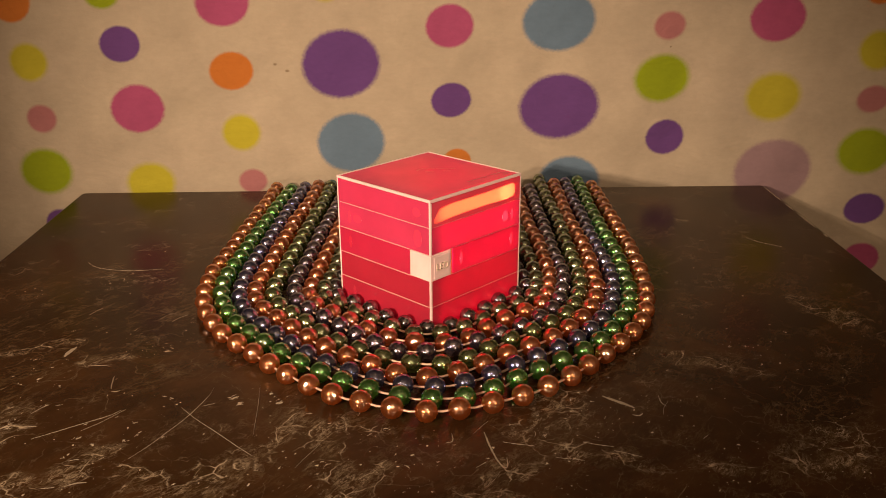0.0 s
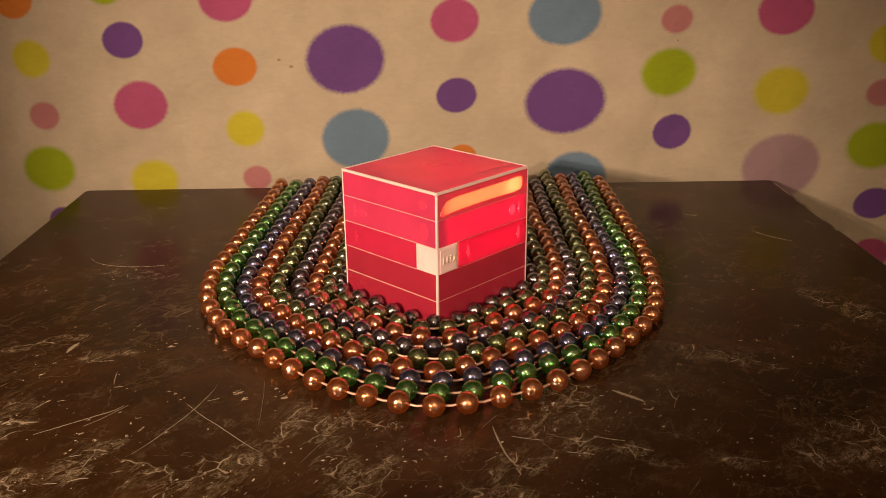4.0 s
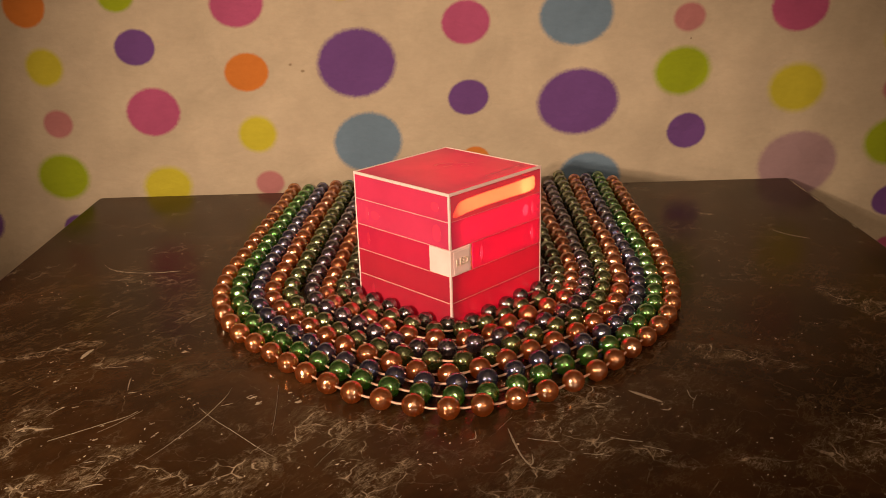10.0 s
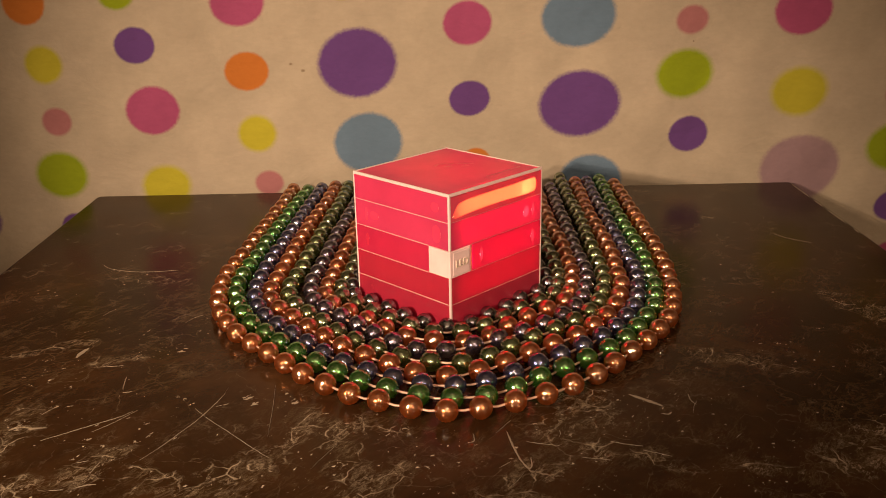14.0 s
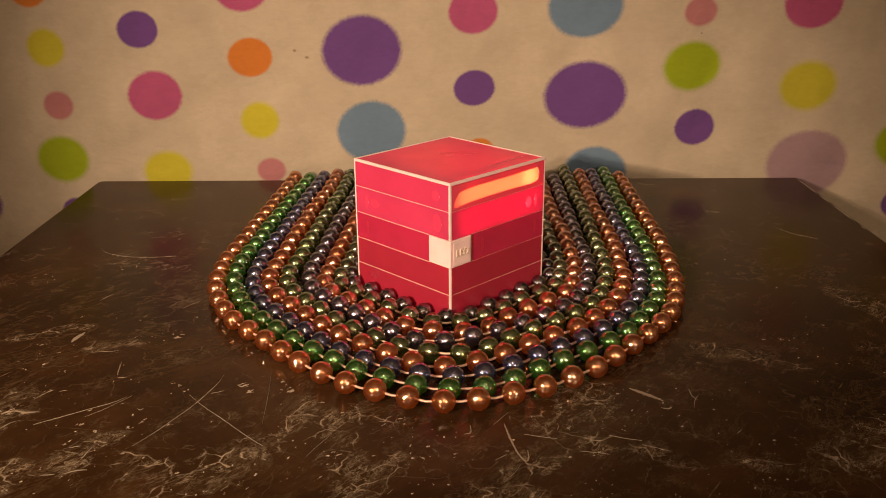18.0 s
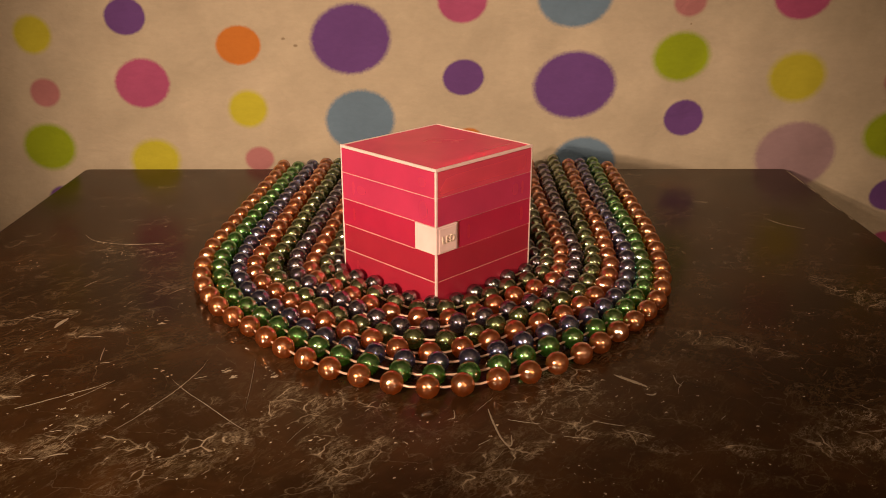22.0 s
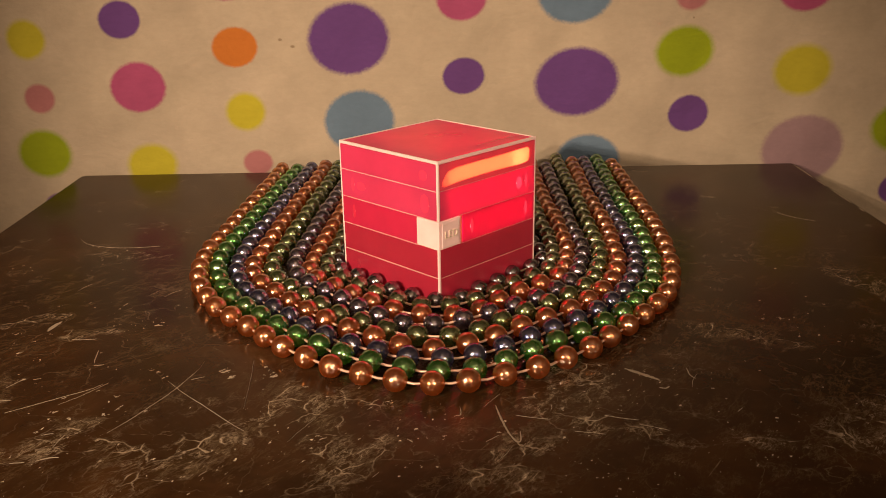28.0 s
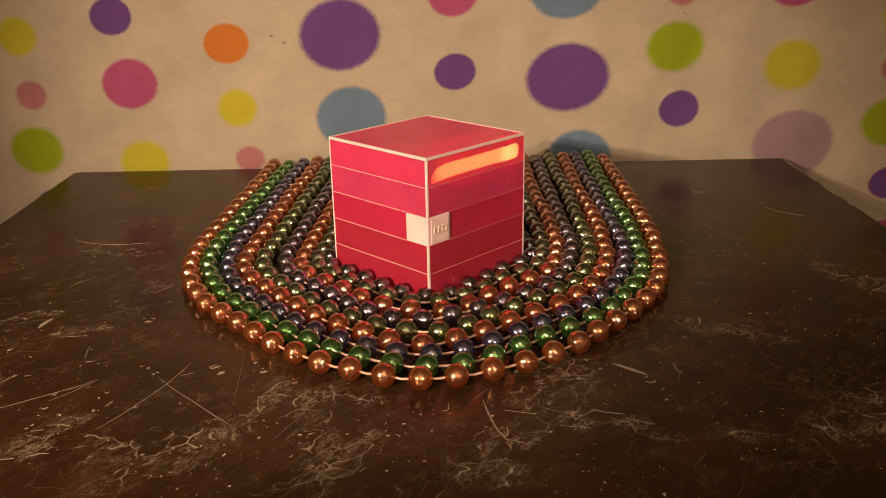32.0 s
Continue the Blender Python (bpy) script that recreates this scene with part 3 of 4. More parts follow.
scratch(((-0.197, 0.505), (-0.190, 0.497), (-0.178, 0.4915), (-0.164, 0.4900), (-0.150, 0.4920)), 0.0003)


random.seed(29)
for _ in range(16):
    x, y = random.uniform(-0.21, 0.20), random.uniform(0.262, 0.345)
    if random.random() < 0.25:
        x, y = random.uniform(-0.21, -0.12), random.uniform(0.34, 0.43)
    if (x / 0.105) ** 2 + ((y - 0.43) / 0.112) ** 2 < 1:
        continue
    a, reach = random.gauss(0.85, 0.45), random.uniform(0.003, 0.011)
    bend = random.uniform(-0.1, 0.1) * reach
    dx, dy = math.cos(a) * reach, math.sin(a) * reach
    scratch(((x, y), (x + dx / 2 - bend * math.sin(a), y + dy / 2 + bend * math.cos(a)), (x + dx, y + dy)), random.uniform(0.00025, 0.0005))


def ragged(bm, x, y, long, wide, turn, lift):
    """A thin flake with a ragged outline, highest in the middle."""
    n, shift = 18, random.uniform(0, 50)
    ca, sa = math.cos(turn), math.sin(turn)
    rim = []
    for k in range(n):
        a = 2 * math.pi * k / n
        q = 0.75 + 0.9 * noise.noise((1.6 * math.cos(a) + shift, 1.6 * math.sin(a), 0)) + 0.7 * noise.noise((5 * math.cos(a), 5 * math.sin(a) + shift, 3))
        u, v = max(0.15, q) * long * math.cos(a), max(0.15, q) * wide * math.sin(a)
        rim.append(bm.verts.new((x + ca * u - sa * v - TABLE_OFF.x, y + sa * u + ca * v - TABLE_OFF.y, TABLE_OFF.z + 0.00004 + lift)))
    mid = bm.verts.new((x - TABLE_OFF.x, y - TABLE_OFF.y, TABLE_OFF.z + 0.0001 + lift))
    for k in range(n):
        bm.faces.new((mid, rim[k], rim[(k + 1) % n]))


def chip(x, y, size):
    """A ragged pale chip in the laminate with a few crumbs round it."""
    bm = bmesh.new()
    turn = random.uniform(0.1, 1.1)
    for lobe in range(random.randint(4, 7)):
        spread = 0.0 if lobe == 0 else 0.55
        r = size * (0.55 if lobe == 0 else random.uniform(0.10, 0.30))
        ragged(bm, x + random.gauss(0, spread) * size, y + random.gauss(0, spread) * size, r * 1.5, r * random.uniform(0.35, 0.7), turn + random.gauss(0, 0.5), 0.00001 * lobe)
    part("chip", bm, CHIP, TOP, "pale ragged chip")


random.seed(11)
for x, y, size in (
    (-0.0819, 0.3441, 0.0026), (-0.0789, 0.3394, 0.0024), (-0.0629, 0.3393, 0.0028), (-0.1205, 0.3882, 0.0024), (-0.1576, 0.3402, 0.0015), (-0.1670, 0.3242, 0.0026),
    (-0.1663, 0.3263, 0.0017), (-0.1355, 0.3150, 0.0017), (-0.1289, 0.3105, 0.0013), (-0.1180, 0.3129, 0.0013), (-0.1141, 0.3166, 0.0012), (-0.1173, 0.3257, 0.0011),
    (-0.1365, 0.3252, 0.0012), (-0.1036, 0.3147, 0.0012), (-0.1111, 0.3462, 0.0011), (-0.1077, 0.3446, 0.0011), (-0.0673, 0.3473, 0.0012), (-0.1784, 0.3816, 0.0012),
    (-0.1816, 0.3659, 0.0009), (-0.1259, 0.3302, 0.0008), (-0.1364, 0.3019, 0.0010), (-0.1264, 0.3033, 0.0009), (-0.1138, 0.2957, 0.0010), (-0.1060, 0.2930, 0.0010),
    (-0.1719, 0.4113, 0.0008), (-0.1630, 0.4011, 0.0008),
):
    chip(x, y, size)
for x, y, size in (
    (-0.0495, 0.3304, 0.0010), (-0.0408, 0.3229, 0.0010), (-0.0298, 0.3288, 0.0008), (-0.0188, 0.3183, 0.0015), (-0.0099, 0.2920, 0.0011), (0.0299, 0.3198, 0.0010),
    (0.0605, 0.3437, 0.0010), (0.0644, 0.3362, 0.0010), (0.0424, 0.3113, 0.0014), (0.0408, 0.3278, 0.0009), (0.0192, 0.2963, 0.0009), (-0.0389, 0.2944, 0.0015),
    (-0.0422, 0.2887, 0.0008), (-0.0642, 0.2915, 0.0009), (0.0011, 0.2945, 0.0009), (0.1624, 0.4425, 0.0009), (0.1418, 0.4036, 0.0008), (0.1364, 0.3839, 0.0010),
    (0.1441, 0.3841, 0.0012), (0.1682, 0.3981, 0.0010), (0.1637, 0.4071, 0.0008), (0.1022, 0.3623, 0.0008), (0.1085, 0.3386, 0.0006), (0.1008, 0.3164, 0.0007),
    (0.0982, 0.3240, 0.0010), (0.1481, 0.4828, 0.0007),
):
    chip(x, y, size)


def flecks():
    """Countless small pale flecks worn into the front of the top, thickest at the used side."""
    random.seed(71)
    bm = bmesh.new()
    made = 0
    while made < 170:
        x, y = random.uniform(-0.215, 0.205), random.uniform(0.255, 0.46)
        if (x / 0.122) ** 2 + ((y - 0.45) / 0.132) ** 2 < 1:
            continue
        crowd = 0.25 + 1.9 * noise.noise((x * 38, y * 38, 5.0)) + 0.8 * noise.noise((x * 11, y * 11, 9.0))
        crowd *= min(1.0, max(0.05, (0.50 - y - 0.25 * x) / 0.17))
        if random.random() > crowd:
            continue
        made += 1
        size = 0.00026 * math.exp(random.gauss(0, 0.5))
        ragged(bm, x, y, size * random.uniform(0.8, 1.5), size * random.uniform(0.6, 1.0), random.gauss(0.7, 0.8), 0.0)
    tagged(part("fleck", bm, FLECK, TOP, "tiny pale worn flecks"), kind="stuff")


flecks()


# ---- bead necklaces ----
def bead_mesh(name, radius, mat):
    bm = bmesh.new()
    bmesh.ops.create_uvsphere(bm, u_segments=22, v_segments=14, radius=radius)
    for v in bm.verts:
        belt = math.exp(-(v.co.z / (radius * 0.10)) ** 2)
        v.co.xy *= 1 + 0.012 * belt
    me = bpy.data.meshes.new(name)
    bm.to_mesh(me)
    bm.free()
    me.materials.append(mat)
    me.polygons.foreach_set("use_smooth", [True] * len(me.polygons))
    return me


def tube(bm, points, radius, sides=6):
    prev = None
    for i, p in enumerate(points):
        d = (points[min(i + 1, len(points) - 1)] - points[max(0, i - 1)]).normalized()
        side = Vector((-d.y, d.x, 0)).normalized()
        up = d.cross(side)
        ring = [bm.verts.new(p + radius * (math.cos(2 * math.pi * k / sides) * side + math.sin(2 * math.pi * k / sides) * up)) for k in range(sides)]
        if prev:
            for k in range(sides):
                bm.faces.new((prev[k], prev[(k + 1) % sides], ring[(k + 1) % sides], ring[k]))
        prev = ring


def necklace(which, colour, base, radius, count, path):
    """A string of evenly spaced beads laid along the path."""
    random.seed(100 + count + int(radius * 1e5))
    mid = path[len(path) // 2]
    root = tagged(new("bead_necklace"), f"{which} string of shiny {colour} beads laid round the cube", "necklace", "bead necklaces round the cube")
    root.location = (*mid, 0)
    off = Vector((*mid, 0))
    me = bead_mesh("bead", radius, bead_material(colour.replace(" ", "_") + "_bead", base))
    centres = []
    for p in evenly(path, count):
        c = Vector((p.x + random.uniform(-1, 1) * 0.0004, p.y + random.uniform(-1, 1) * 0.0004, radius)) - off
        ob = new("bead", me)
        ob.parent = root
        ob.location = c
        ob.rotation_euler = [random.uniform(0, 6.28) for _ in range(3)]
        if centres:
            centres.append((centres[-1] + c) / 2 - Vector((0, 0, random.uniform(0.0003, 0.0011))))
        centres.append(c)
    bm = bmesh.new()
    tube(bm, centres, 0.00052)
    part("string", bm, STRING, root, "pale gold string", smooth=True)


necklace("longest outermost", "copper", (0.60, 0.186, 0.026), 0.0046, 55, ((-0.1071, 0.6372), (-0.1097, 0.5920), (-0.1126, 0.5470), (-0.1159, 0.5007), (-0.1174, 0.4547), (-0.1054, 0.4104), (-0.0777, 0.3735), (-0.0452, 0.3412), (-0.0029, 0.3234), (0.0404, 0.3371), (0.0748, 0.3678), (0.1011, 0.4054), (0.1120, 0.4502), (0.1159, 0.4960), (0.1167, 0.5422), (0.1171, 0.5874), (0.1173, 0.6328)))
necklace("long outer", "bright green", (0.036, 0.370, 0.036), 0.0046, 54, ((-0.0962, 0.6322), (-0.1008, 0.5884), (-0.1041, 0.5446), (-0.1072, 0.4998), (-0.1090, 0.4550), (-0.0958, 0.4125), (-0.0682, 0.3774), (-0.0355, 0.3470), (0.0055, 0.3324), (0.0443, 0.3551), (0.0775, 0.3844), (0.0988, 0.4235), (0.1050, 0.4679), (0.1069, 0.5125), (0.1065, 0.5575), (0.1076, 0.6013), (0.1086, 0.6457)))
necklace("long outer", "indigo blue", (0.046, 0.078, 0.320), 0.0045, 53, ((-0.0873, 0.6379), (-0.0906, 0.5957), (-0.0939, 0.5535), (-0.0966, 0.5102), (-0.0990, 0.4672), (-0.0928, 0.4248), (-0.0678, 0.3895), (-0.0381, 0.3588), (0.0014, 0.3425), (0.0383, 0.3626), (0.0706, 0.3902), (0.0909, 0.4280), (0.0978, 0.4706), (0.0973, 0.5136), (0.0987, 0.5570), (0.0985, 0.5993), (0.0998, 0.6416)))
necklace("wide middle", "copper", (0.62, 0.168, 0.022), 0.0047, 49, ((-0.0781, 0.6414), (-0.0799, 0.6003), (-0.0843, 0.5600), (-0.0869, 0.5184), (-0.0889, 0.4772), (-0.0883, 0.4358), (-0.0655, 0.4014), (-0.0374, 0.3716), (-0.0025, 0.3506), (0.0334, 0.3705), (0.0649, 0.3964), (0.0838, 0.4332), (0.0886, 0.4743), (0.0901, 0.5156), (0.0891, 0.5572), (0.0903, 0.5978), (0.0908, 0.6389)))
necklace("wide middle", "olive green", (0.115, 0.215, 0.050), 0.0046, 49, ((-0.0689, 0.6413), (-0.0706, 0.6014), (-0.0739, 0.5620), (-0.0766, 0.5215), (-0.0793, 0.4816), (-0.0804, 0.4410), (-0.0600, 0.4071), (-0.0322, 0.3776), (0.0025, 0.3620), (0.0361, 0.3858), (0.0655, 0.4119), (0.0786, 0.4501), (0.0804, 0.4902), (0.0812, 0.5305), (0.0819, 0.5710), (0.0814, 0.6106), (0.0820, 0.6509)))
necklace("narrow middle", "dark purple", (0.082, 0.066, 0.190), 0.0045, 46, ((-0.0575, 0.6420), (-0.0598, 0.6050), (-0.0628, 0.5674), (-0.0665, 0.5252), (-0.0688, 0.4835), (-0.0694, 0.4401), (-0.0484, 0.4103), (-0.0130, 0.3750), (0.0243, 0.3876), (0.0576, 0.4155), (0.0705, 0.4552), (0.0711, 0.4984), (0.0716, 0.5416), (0.0715, 0.5838), (0.0719, 0.6262)))
necklace("short inner", "copper", (0.63, 0.160, 0.022), 0.0046, 44, ((-0.0495, 0.6420), (-0.0520, 0.5900), (-0.0565, 0.5298), (-0.0586, 0.4984), (-0.0608, 0.4680), (-0.0610, 0.4359), (-0.0418, 0.4119), (-0.0195, 0.3894), (0.0099, 0.3833), (0.0325, 0.4059), (0.0560, 0.4267), (0.0633, 0.4569), (0.0643, 0.4885), (0.0643, 0.5192), (0.0622, 0.5503), (0.0622, 0.5950), (0.0628, 0.6400)))
necklace("short inner", "olive green", (0.105, 0.165, 0.046), 0.0044, 44, ((-0.0400, 0.6420), (-0.0455, 0.5700), (-0.0500, 0.5100), (-0.0527, 0.4666), (-0.0548, 0.4420), (-0.0406, 0.4238), (-0.0242, 0.4067), (-0.0042, 0.3930), (0.0169, 0.4021), (0.0337, 0.4187), (0.0511, 0.4353), (0.0560, 0.4582), (0.0568, 0.4825), (0.0560, 0.5000), (0.0545, 0.5700), (0.0540, 0.6400)))
necklace("shortest innermost", "indigo blue", (0.055, 0.056, 0.125), 0.0039, 43, ((-0.0310, 0.6420), (-0.0370, 0.5600), (-0.0445, 0.4900), (-0.0492, 0.4464), (-0.0315, 0.4270), (-0.0169, 0.4100), (0.0032, 0.4006), (0.0205, 0.4170), (0.0351, 0.4333), (0.0505, 0.4528), (0.0470, 0.4900), (0.0455, 0.5600), (0.0450, 0.6400)))

# ---- glowing cube ----
SIDE, HIGH, TOPZ = 0.0650, 0.0131, 0.0660
A = SIDE / 2
CUBE = tagged(new("light_cube"), "red translucent plastic cube of five layers glowing from inside", "lamp")
CUBE.location = (0, 0.4015 + SIDE / 2 ** 0.5, 0)
CUBE.rotation_euler = (0, 0, radians(45))
LEVEL = [0.0, TOPZ - 4 * HIGH, TOPZ - 3 * HIGH, TOPZ - 2 * HIGH, TOPZ - HIGH, TOPZ - 0.0012]
SKIN = 0.0012
POST = 0.0010
BARS = {}


def side_box(face, u0, u1, d0, d1, z0, z1, bevel=0.0, segs=2):
    """A box on a cube face: u along the face, from the front corner; d the depth behind the face."""
    if face == "right":
        return boxed(-A + u0, -A + u1, -A + d0, -A + d1, z0, z1, bevel=bevel, segs=segs)
    if face == "left":
        return boxed(-A + d0, -A + d1, -A + u0, -A + u1, z0, z1, bevel=bevel, segs=segs)
    if face == "back_left":
        return boxed(-A + u0, -A + u1, A - d1, A - d0, z0, z1, bevel=bevel, segs=segs)
    return boxed(A - d1, A - d0, -A + u0, -A + u1, z0, z1, bevel=bevel, segs=segs)


def cube():
    gap = 0.00016
    block = 0.0135
    for i in range(5):
        z0, z1 = LEVEL[i] + gap, LEVEL[i + 1] - gap
        for face in ("left", "right", "back_left", "back_right"):
            u0 = {"left": block, "right": block + 0.0014}.get(face, POST) if i == 2 else POST
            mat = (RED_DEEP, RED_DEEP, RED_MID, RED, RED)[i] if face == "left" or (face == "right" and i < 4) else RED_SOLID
            holes = WINDOWS.get((face, i), ())
            if face == "right" and i == 4:
                cols = lens_outline(z0, z1)
            else:
                cols = [c for u, wide, tall in sorted(holes) for c in oval(u, (z0 + z1) / 2, wide, tall)]
            shape = holed_panel(face, u0, z0, z1, cols) if cols else side_box(face, u0, SIDE - POST, 0.0, SKIN, z0, z1, bevel=0.00018)
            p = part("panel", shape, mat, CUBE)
            if face == "right" and i == 4:
                part("lens", closure(face, cols), LENS, p, "orange glowing lens", smooth=True)
            for u, wide, tall in holes:
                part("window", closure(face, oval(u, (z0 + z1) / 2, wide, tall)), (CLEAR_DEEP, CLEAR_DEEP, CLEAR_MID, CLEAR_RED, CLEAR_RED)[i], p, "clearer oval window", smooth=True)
    # seams between the layers, one strip a face
    for i in range(1, 5):
        for face in ("left", "right"):
            u0 = POST if i not in (2, 3) else block
            part("seam", side_box(face, u0, SIDE - POST, -0.00005 if face == "left" else 0.00018, SKIN, LEVEL[i] - (0.00015 if face == "left" else 0.00011), LEVEL[i] + (0.00015 if face == "left" else 0.00011)), SEAM, CUBE)
        part("divider", boxed(-A + SKIN + 0.0002, A - SKIN - 0.0002, -A + SKIN + 0.0002, A - SKIN - 0.0002, LEVEL[i] - 0.0003, LEVEL[i] + 0.0003), MILKY, CUBE)
    # corner posts
    for x, y in ((1, 1), (1, -1), (-1, 1)):
        x0, y0 = (A - POST if x > 0 else -A), (A - POST if y > 0 else -A)
        part("corner_post", boxed(x0, x0 + POST, y0, y0 + POST, 0, LEVEL[5], bevel=0.0002), WHITE, CUBE)
    for z0, z1 in ((0, LEVEL[2]), (LEVEL[3], LEVEL[5])):
        part("corner_post", boxed(-A - 0.0001, -A + POST, -A - 0.0001, -A + POST, z0, z1, bevel=0.0002), WHITE, CUBE)
    # corner block with its raised plate
    bm = boxed(-A - 0.0004, -A + block - gap, -A - 0.0004, -A + block - gap, LEVEL[2] + 0.0001, LEVEL[3] - 0.0001, bevel=0.0004)
    part("edge_strip", side_box("right", block, block + 0.0012, 0.0, SKIN, LEVEL[2] + gap, LEVEL[3] - gap, bevel=0.00015), GAP, CUBE, "clear strip beside the corner block")
    plate = part("corner_block", bm, WHITE, CUBE, "white corner block with embossed letters")
    part("plate", boxed(-A + 0.0016, -A + block - 0.0014, -A - 0.0007, -A - 0.00038, LEVEL[2] + 0.0009, LEVEL[3] - 0.0011, bevel=0.0002), WHITE, plate)
    font = bpy.data.curves.new("letters", "FONT")
    font.body, font.size, font.extrude, font.align_x, font.align_y = "LED", 0.0048, 0.00022, "CENTER", "CENTER"
    raw = new("letters_raw", font)
    bpy.context.view_layer.update()
    me = bpy.data.meshes.new_from_object(raw)
    bpy.data.objects.remove(raw)
    me.materials.append(LETTER)
    text = new("letters", me)
    text.parent = plate
    text.matrix_basis = pose(-A + block / 2 + 0.0002, -A - 0.0008, (LEVEL[2] + LEVEL[3]) / 2 - 0.0002, 90, 0, 0)
    tagged(text, "raised letters")
    # top: rim, sheet and a clearer strip imitating a streak of glow
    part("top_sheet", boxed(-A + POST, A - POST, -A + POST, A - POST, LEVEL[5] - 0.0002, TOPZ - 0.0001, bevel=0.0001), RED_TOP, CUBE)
    for size in ((-A, A, -A, -A + POST), (-A, A, A - POST, A), (-A, -A + POST, -A + POST, A - POST), (A - POST, A, -A + POST, A - POST)):
        part("rim", boxed(*size, LEVEL[5], TOPZ + 0.0002, bevel=0.0002), WHITE, CUBE)
    part("slot", boxed(-A + 0.0350, -A + 0.0590, -A + 0.0088, -A + 0.0098, TOPZ - 0.0002, TOPZ - 0.00006), STREAK_TOP, CUBE, "thin clearer strip imitating a glow streak on the top")
    # clearer strokes imitating the glow pattern that shows in the lit top
    for u, v, long, turn in ((0.0400, 0.0405, 0.0070, -38), (0.0445, 0.0352, 0.0060, -52), (0.0365, 0.0360, 0.0045, -30), (0.0430, 0.0305, 0.0040, -45), (0.0475, 0.0318, 0.0050, -20), (0.0345, 0.0420, 0.0040, 20)):
        bar = part("stroke", boxed(-long / 2, long / 2, -0.0006, 0.0006, -0.0002, -0.00006), CLEAR_TOP, CUBE, "clearer stroke imitating a glow pattern")
        bar.matrix_basis = pose(-A + u, -A + v, TOPZ, 0, 0, turn)
    # unseen black core and inner walls, added to stop the bars' light leaking
    part("core", boxed(-A + 0.0060, A - 0.002, -A + 0.0060, A - 0.002, 0.001, LEVEL[5] - 0.0100), DARK, CUBE)
    part("inner_wall", boxed(-A + 0.0060, A - 0.002, -A + 0.0060, -A + 0.0066, LEVEL[5] - 0.0098, LEVEL[5] - 0.0005), DARK, CUBE)
    part("inner_wall", boxed(-A + 0.0060, -A + 0.0066, -A + 0.0068, A - 0.002, LEVEL[5] - 0.0098, LEVEL[5] - 0.0005), DARK, CUBE)
    # bars under the top sheet
    for n in range(6):
        bm = boxed(-0.0268, 0.0268, -0.0043, 0.0043, -0.0003, 0.0003)
        bm.normal_update()
        for q in bm.faces:
            q.material_index = 1 if q.normal.z > 0.9 else 0
        ob = part("light_bar", bm, (DARK, GLOW_LOW if n == 0 else GLOW_TOP), CUBE, "lit bar")
        BARS[("top", 4 if n == 0 else 3, n)] = (ob, (0.0024, -A + 0.0114 + 0.0088 * n), LEVEL[5] - 0.0054)
    part("base", boxed(-A + 0.002, A - 0.002, -A + 0.002, A - 0.002, 0, 0.0009), DARK, CUBE)
    # unseen partitions, added to keep the two faces' light apart
    for i in range(5):
        bm = boxed(-0.0002, 0.0002, -0.0026, 0.0026, LEVEL[i] + 0.0004, LEVEL[i + 1] - 0.0005)
        part("partition", bm, LINER, CUBE).matrix_basis = pose(-A + 0.0032, -A + 0.0032, 0, 0, 0, -45)
    # light bars, added in place of switched LEDs: three a layer and face, each with one glowing face, on a long axle
    length = SIDE - 0.0058 - 0.0018
    for i in range(5):
        tall = LEVEL[i + 1] - LEVEL[i]
        for face in ("left", "right"):
            for f in (0.18, 0.5, 0.82):
                bm = bmesh.new()
                hot = face == "right" and i == 4
                if hot:
                    for x0, x1 in ((-length / 2, 0.0150), (0.0150, 0.0225), (0.0225, length / 2)):
                        box(bm, x0, x1, -0.0003, 0.0003, -0.00205, 0.00205)
                elif face == "right":
                    box(bm, -length / 2, length / 2, -0.0003, 0.0003, -0.00205, 0.00205)
                if face == "right":
                    want, place = Vector((0, -1, 0)), (0.0021, -A + 0.0036)
                else:
                    box(bm, -0.0003, 0.0003, -length / 2, length / 2, -0.00205, 0.00205)
                    want, place = Vector((-1, 0, 0)), (-A + 0.0036, 0.0020)
                bm.normal_update()
                for q in bm.faces:
                    q.material_index = 0 if q.normal.dot(want) < 0.9 else 2 if hot and 0.015 < q.calc_center_median().x < 0.0225 else 1
                glow = (GLOW_FAINT if i == 4 else GLOW_SOFT) if face == "left" else (GLOW_LENS if i == 4 else GLOW if i > 1 else GLOW_LOW)
                ob = part("light_bar", bm, (DARK, glow, GLOW_HOT), CUBE, "lit bar")
                BARS[(face, i, f)] = (ob, place, LEVEL[i] + tall * f)


# clearer patches of the panels: place along the face, half width, half height
WINDOWS = {
    ("right", 3): ((0.0531, 0.0021, 0.0030), (0.0582, 0.0009, 0.0034)), ("right", 2): ((0.0209, 0.0010, 0.0036), (0.0580, 0.0011, 0.0036)),
    ("left", 3): ((0.0562, 0.0011, 0.0034), (0.0505, 0.0030, 0.0022), (0.0083, 0.0027, 0.0044)), ("left", 4): ((0.0090, 0.0025, 0.0024),),
    ("left", 2): ((0.0562, 0.0010, 0.0034),), ("left", 0): ((0.0545, 0.0010, 0.0034),),
}


def oval(u, z, wide, tall):
    """Columns (place along the face, lower edge, upper edge) of a small upright oval."""
    return [(u + wide * c, z - tall * q, z + tall * q) for c, q in ((-1, 0.30), (-0.75, 0.75), (0, 1.0), (0.75, 0.75), (1, 0.30))]


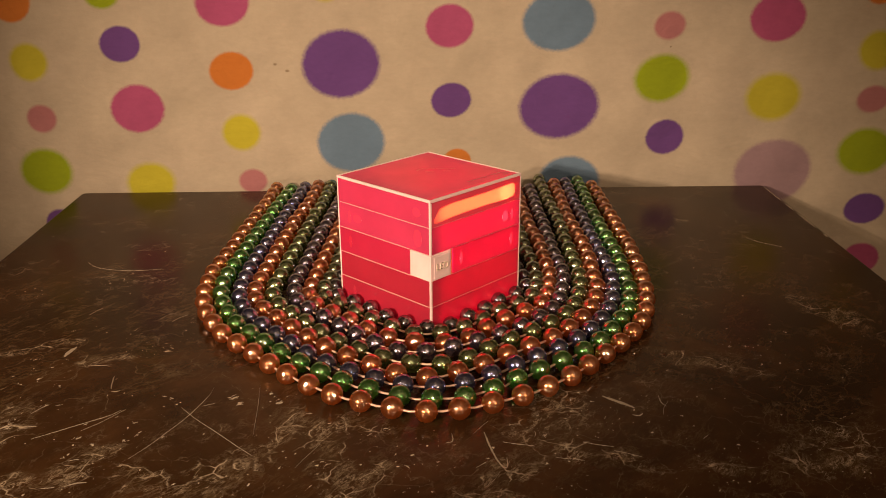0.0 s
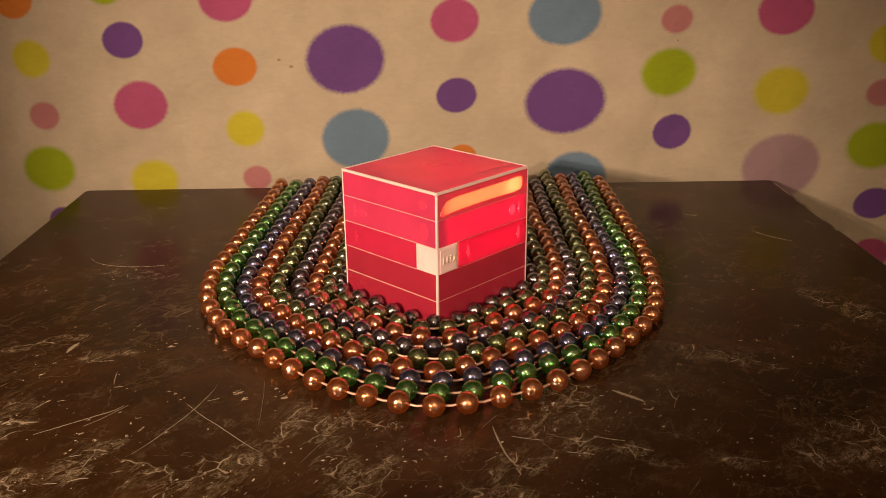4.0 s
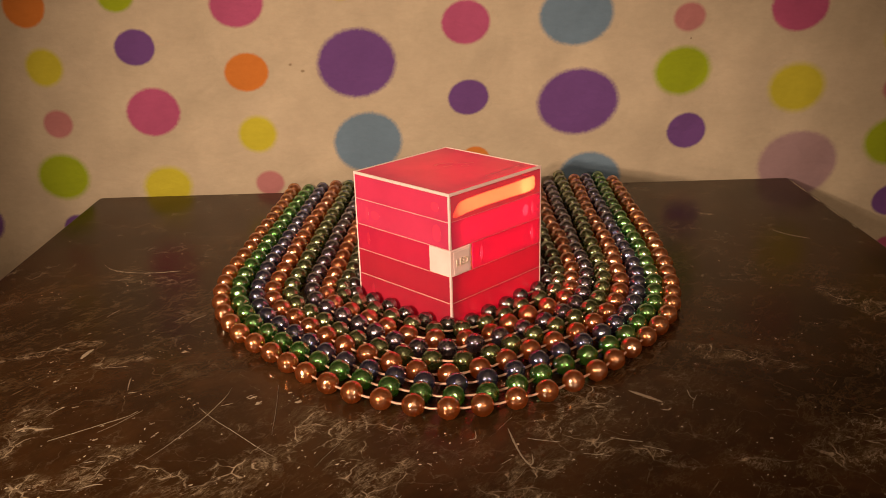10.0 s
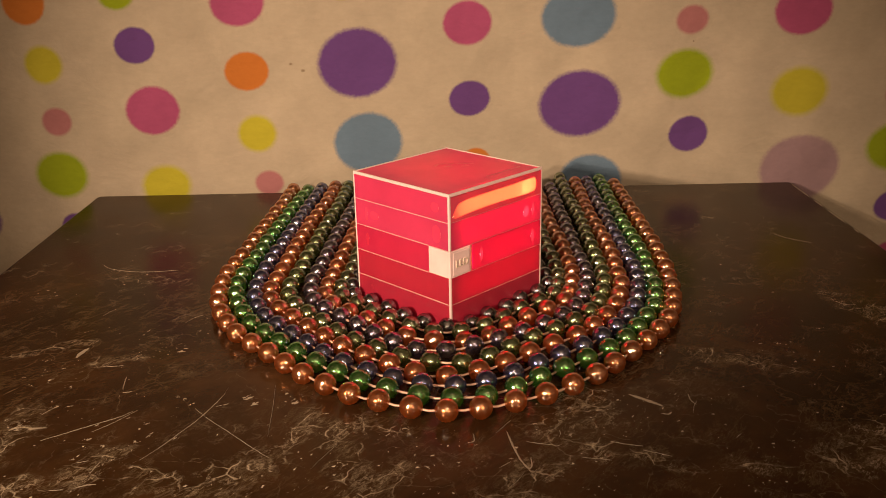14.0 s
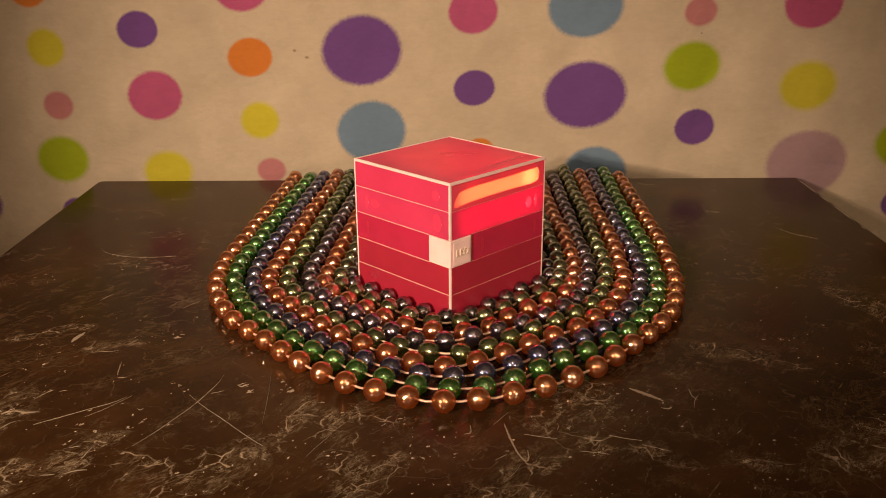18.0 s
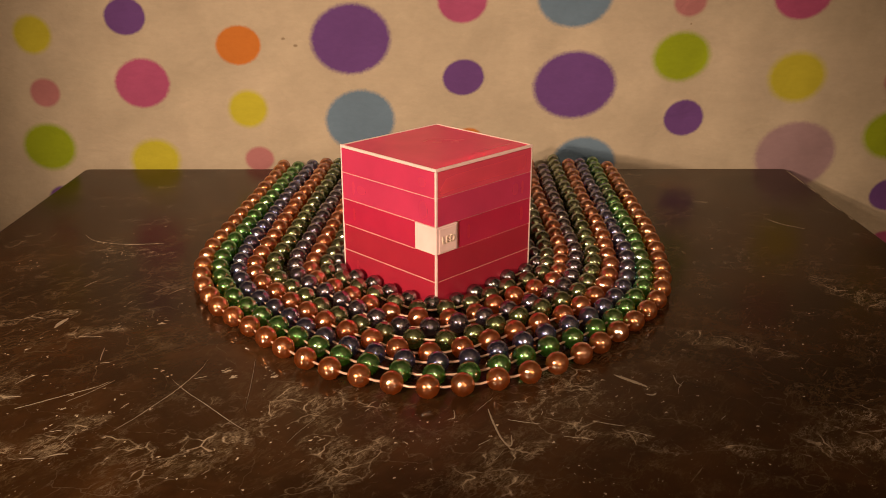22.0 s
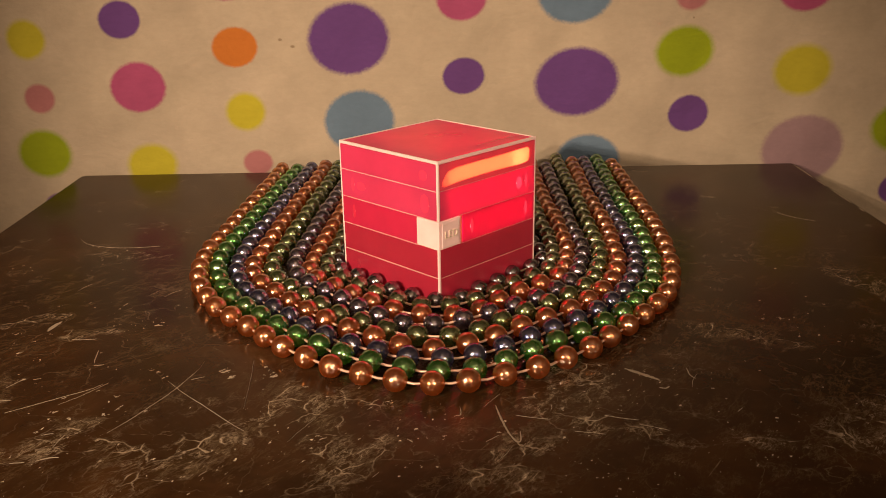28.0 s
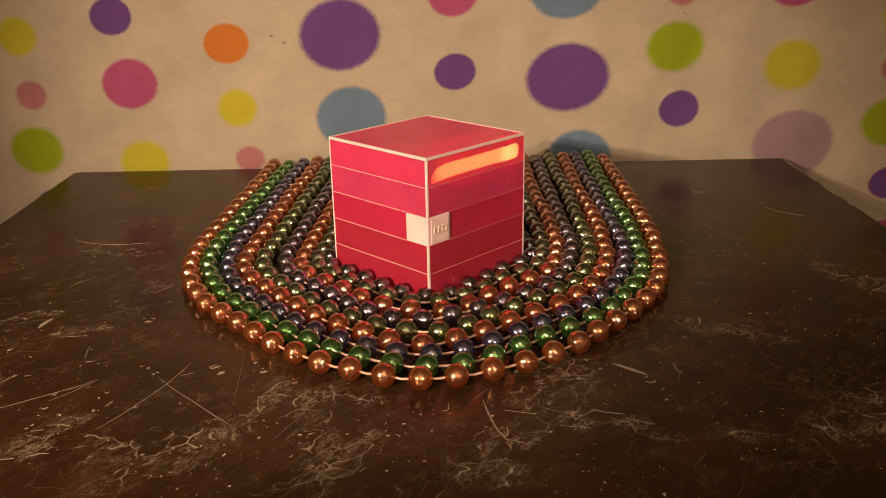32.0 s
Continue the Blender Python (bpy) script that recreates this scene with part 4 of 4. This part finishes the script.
def lens_outline(z0, z1):
    lo, hi = z0 + 0.0012, z1 - 0.0020
    mid, tall = (lo + hi) / 2, hi - lo
    return [(u, mid + low * tall, mid + high * tall) for u, low, high in (
        (0.0025, -0.42, -0.22), (0.0040, -0.50, 0.02), (0.0062, -0.46, 0.30), (0.012, -0.40, 0.40), (0.024, -0.36, 0.42),
        (0.040, -0.36, 0.42), (0.054, -0.40, 0.46), (0.0590, -0.34, 0.46), (0.0602, -0.16, 0.30))]


def on_face(face, u, d, z):
    return (-A + u, -A + d, z) if face == "right" else (-A + d, -A + u, z)


def holed_panel(face, u0, z0, z1, cols):
    """A layer's panel with the openings that the columns describe cut through it."""
    bm = bmesh.new()
    line = lambda c: (c[1] + c[2]) / 2
    full = [(u0, line(cols[0]), line(cols[0]))]
    count = 5 if len(cols) % 5 == 0 else len(cols)
    for n, c in enumerate(cols):
        if n % count == 0:
            full.append((c[0] - 0.00005, line(c), line(c)))
        full.append(c)
        if n % count == count - 1:
            full.append((c[0] + 0.00005, line(c), line(c)))
    full.append((SIDE - POST, line(cols[-1]), line(cols[-1])))
    for (ua, la, ha), (ub, lb, hb) in zip(full, full[1:]):
        if la == ha and lb == hb:
            bands = [((z0, z1), (z0, z1))]
        else:
            bands = [((z0, la), (z0, lb)), ((ha, z1), (hb, z1))]
        for start, end in bands:
            a = [bm.verts.new(on_face(face, ua, d, z)) for z in start for d in (0, SKIN)]
            b = [bm.verts.new(on_face(face, ub, d, z)) for z in end for d in (0, SKIN)]
            for i, j in ((0, 2), (2, 3), (3, 1), (1, 0)):
                bm.faces.new((a[i], b[i], b[j], a[j]))
    bmesh.ops.remove_doubles(bm, verts=bm.verts[:], dist=1e-6)
    bmesh.ops.recalc_face_normals(bm, faces=bm.faces[:])
    return bm


def closure(face, cols):
    """A domed pane that closes an opening, standing slightly proud of its panel."""
    bm = bmesh.new()
    rows = [[bm.verts.new(on_face(face, u, -d, low + (high - low) * f)) for f, d in ((0, 0.0), (0.12, 0.00002), (0.5, 0.00003), (0.88, 0.00002), (1, 0.0))] for u, low, high in cols]
    for a, b in zip(rows, rows[1:]):
        for k in range(4):
            bm.faces.new((a[k], b[k], b[k + 1], a[k + 1]))
    bmesh.ops.recalc_face_normals(bm, faces=bm.faces[:])
    return bm


cube()


def motions():
    """The light steps down the cube layer by layer and back: each layer's bars turn their glowing face out and away, in
    place of switching.
    """
    first, cycle, step = 2.38, 4.822, 0.4822
    for (face, i, _), (ob, (x, y), z) in BARS.items():
        j = 5 - i

        def turned(a):
            return pose(x, y, z, a, 0, 0) if face != "left" else pose(x, y, z, 0, a, 0)

        rows, state = [], None
        for k in range(-2, 8):
            start = first + k * cycle
            for t, on in ((start + step * j, True), (start + step * (11 - j), False)):
                if t <= 0.15:
                    state = on
                    continue
                if t > 31.85:
                    continue
                if not rows:
                    rows.append((0.0, turned(0 if state else 180)))
                a, b = (180, 0) if on else (0, 180)
                for n in range(4):
                    rows.append((t - (0.0667 if on else 0.0) + n * 0.0334, turned(a + (b - a) * n / 3)))
                state = on
        rows.append((32.0, turned(0 if state else 180)))
        walk(ob, rows)


motions()
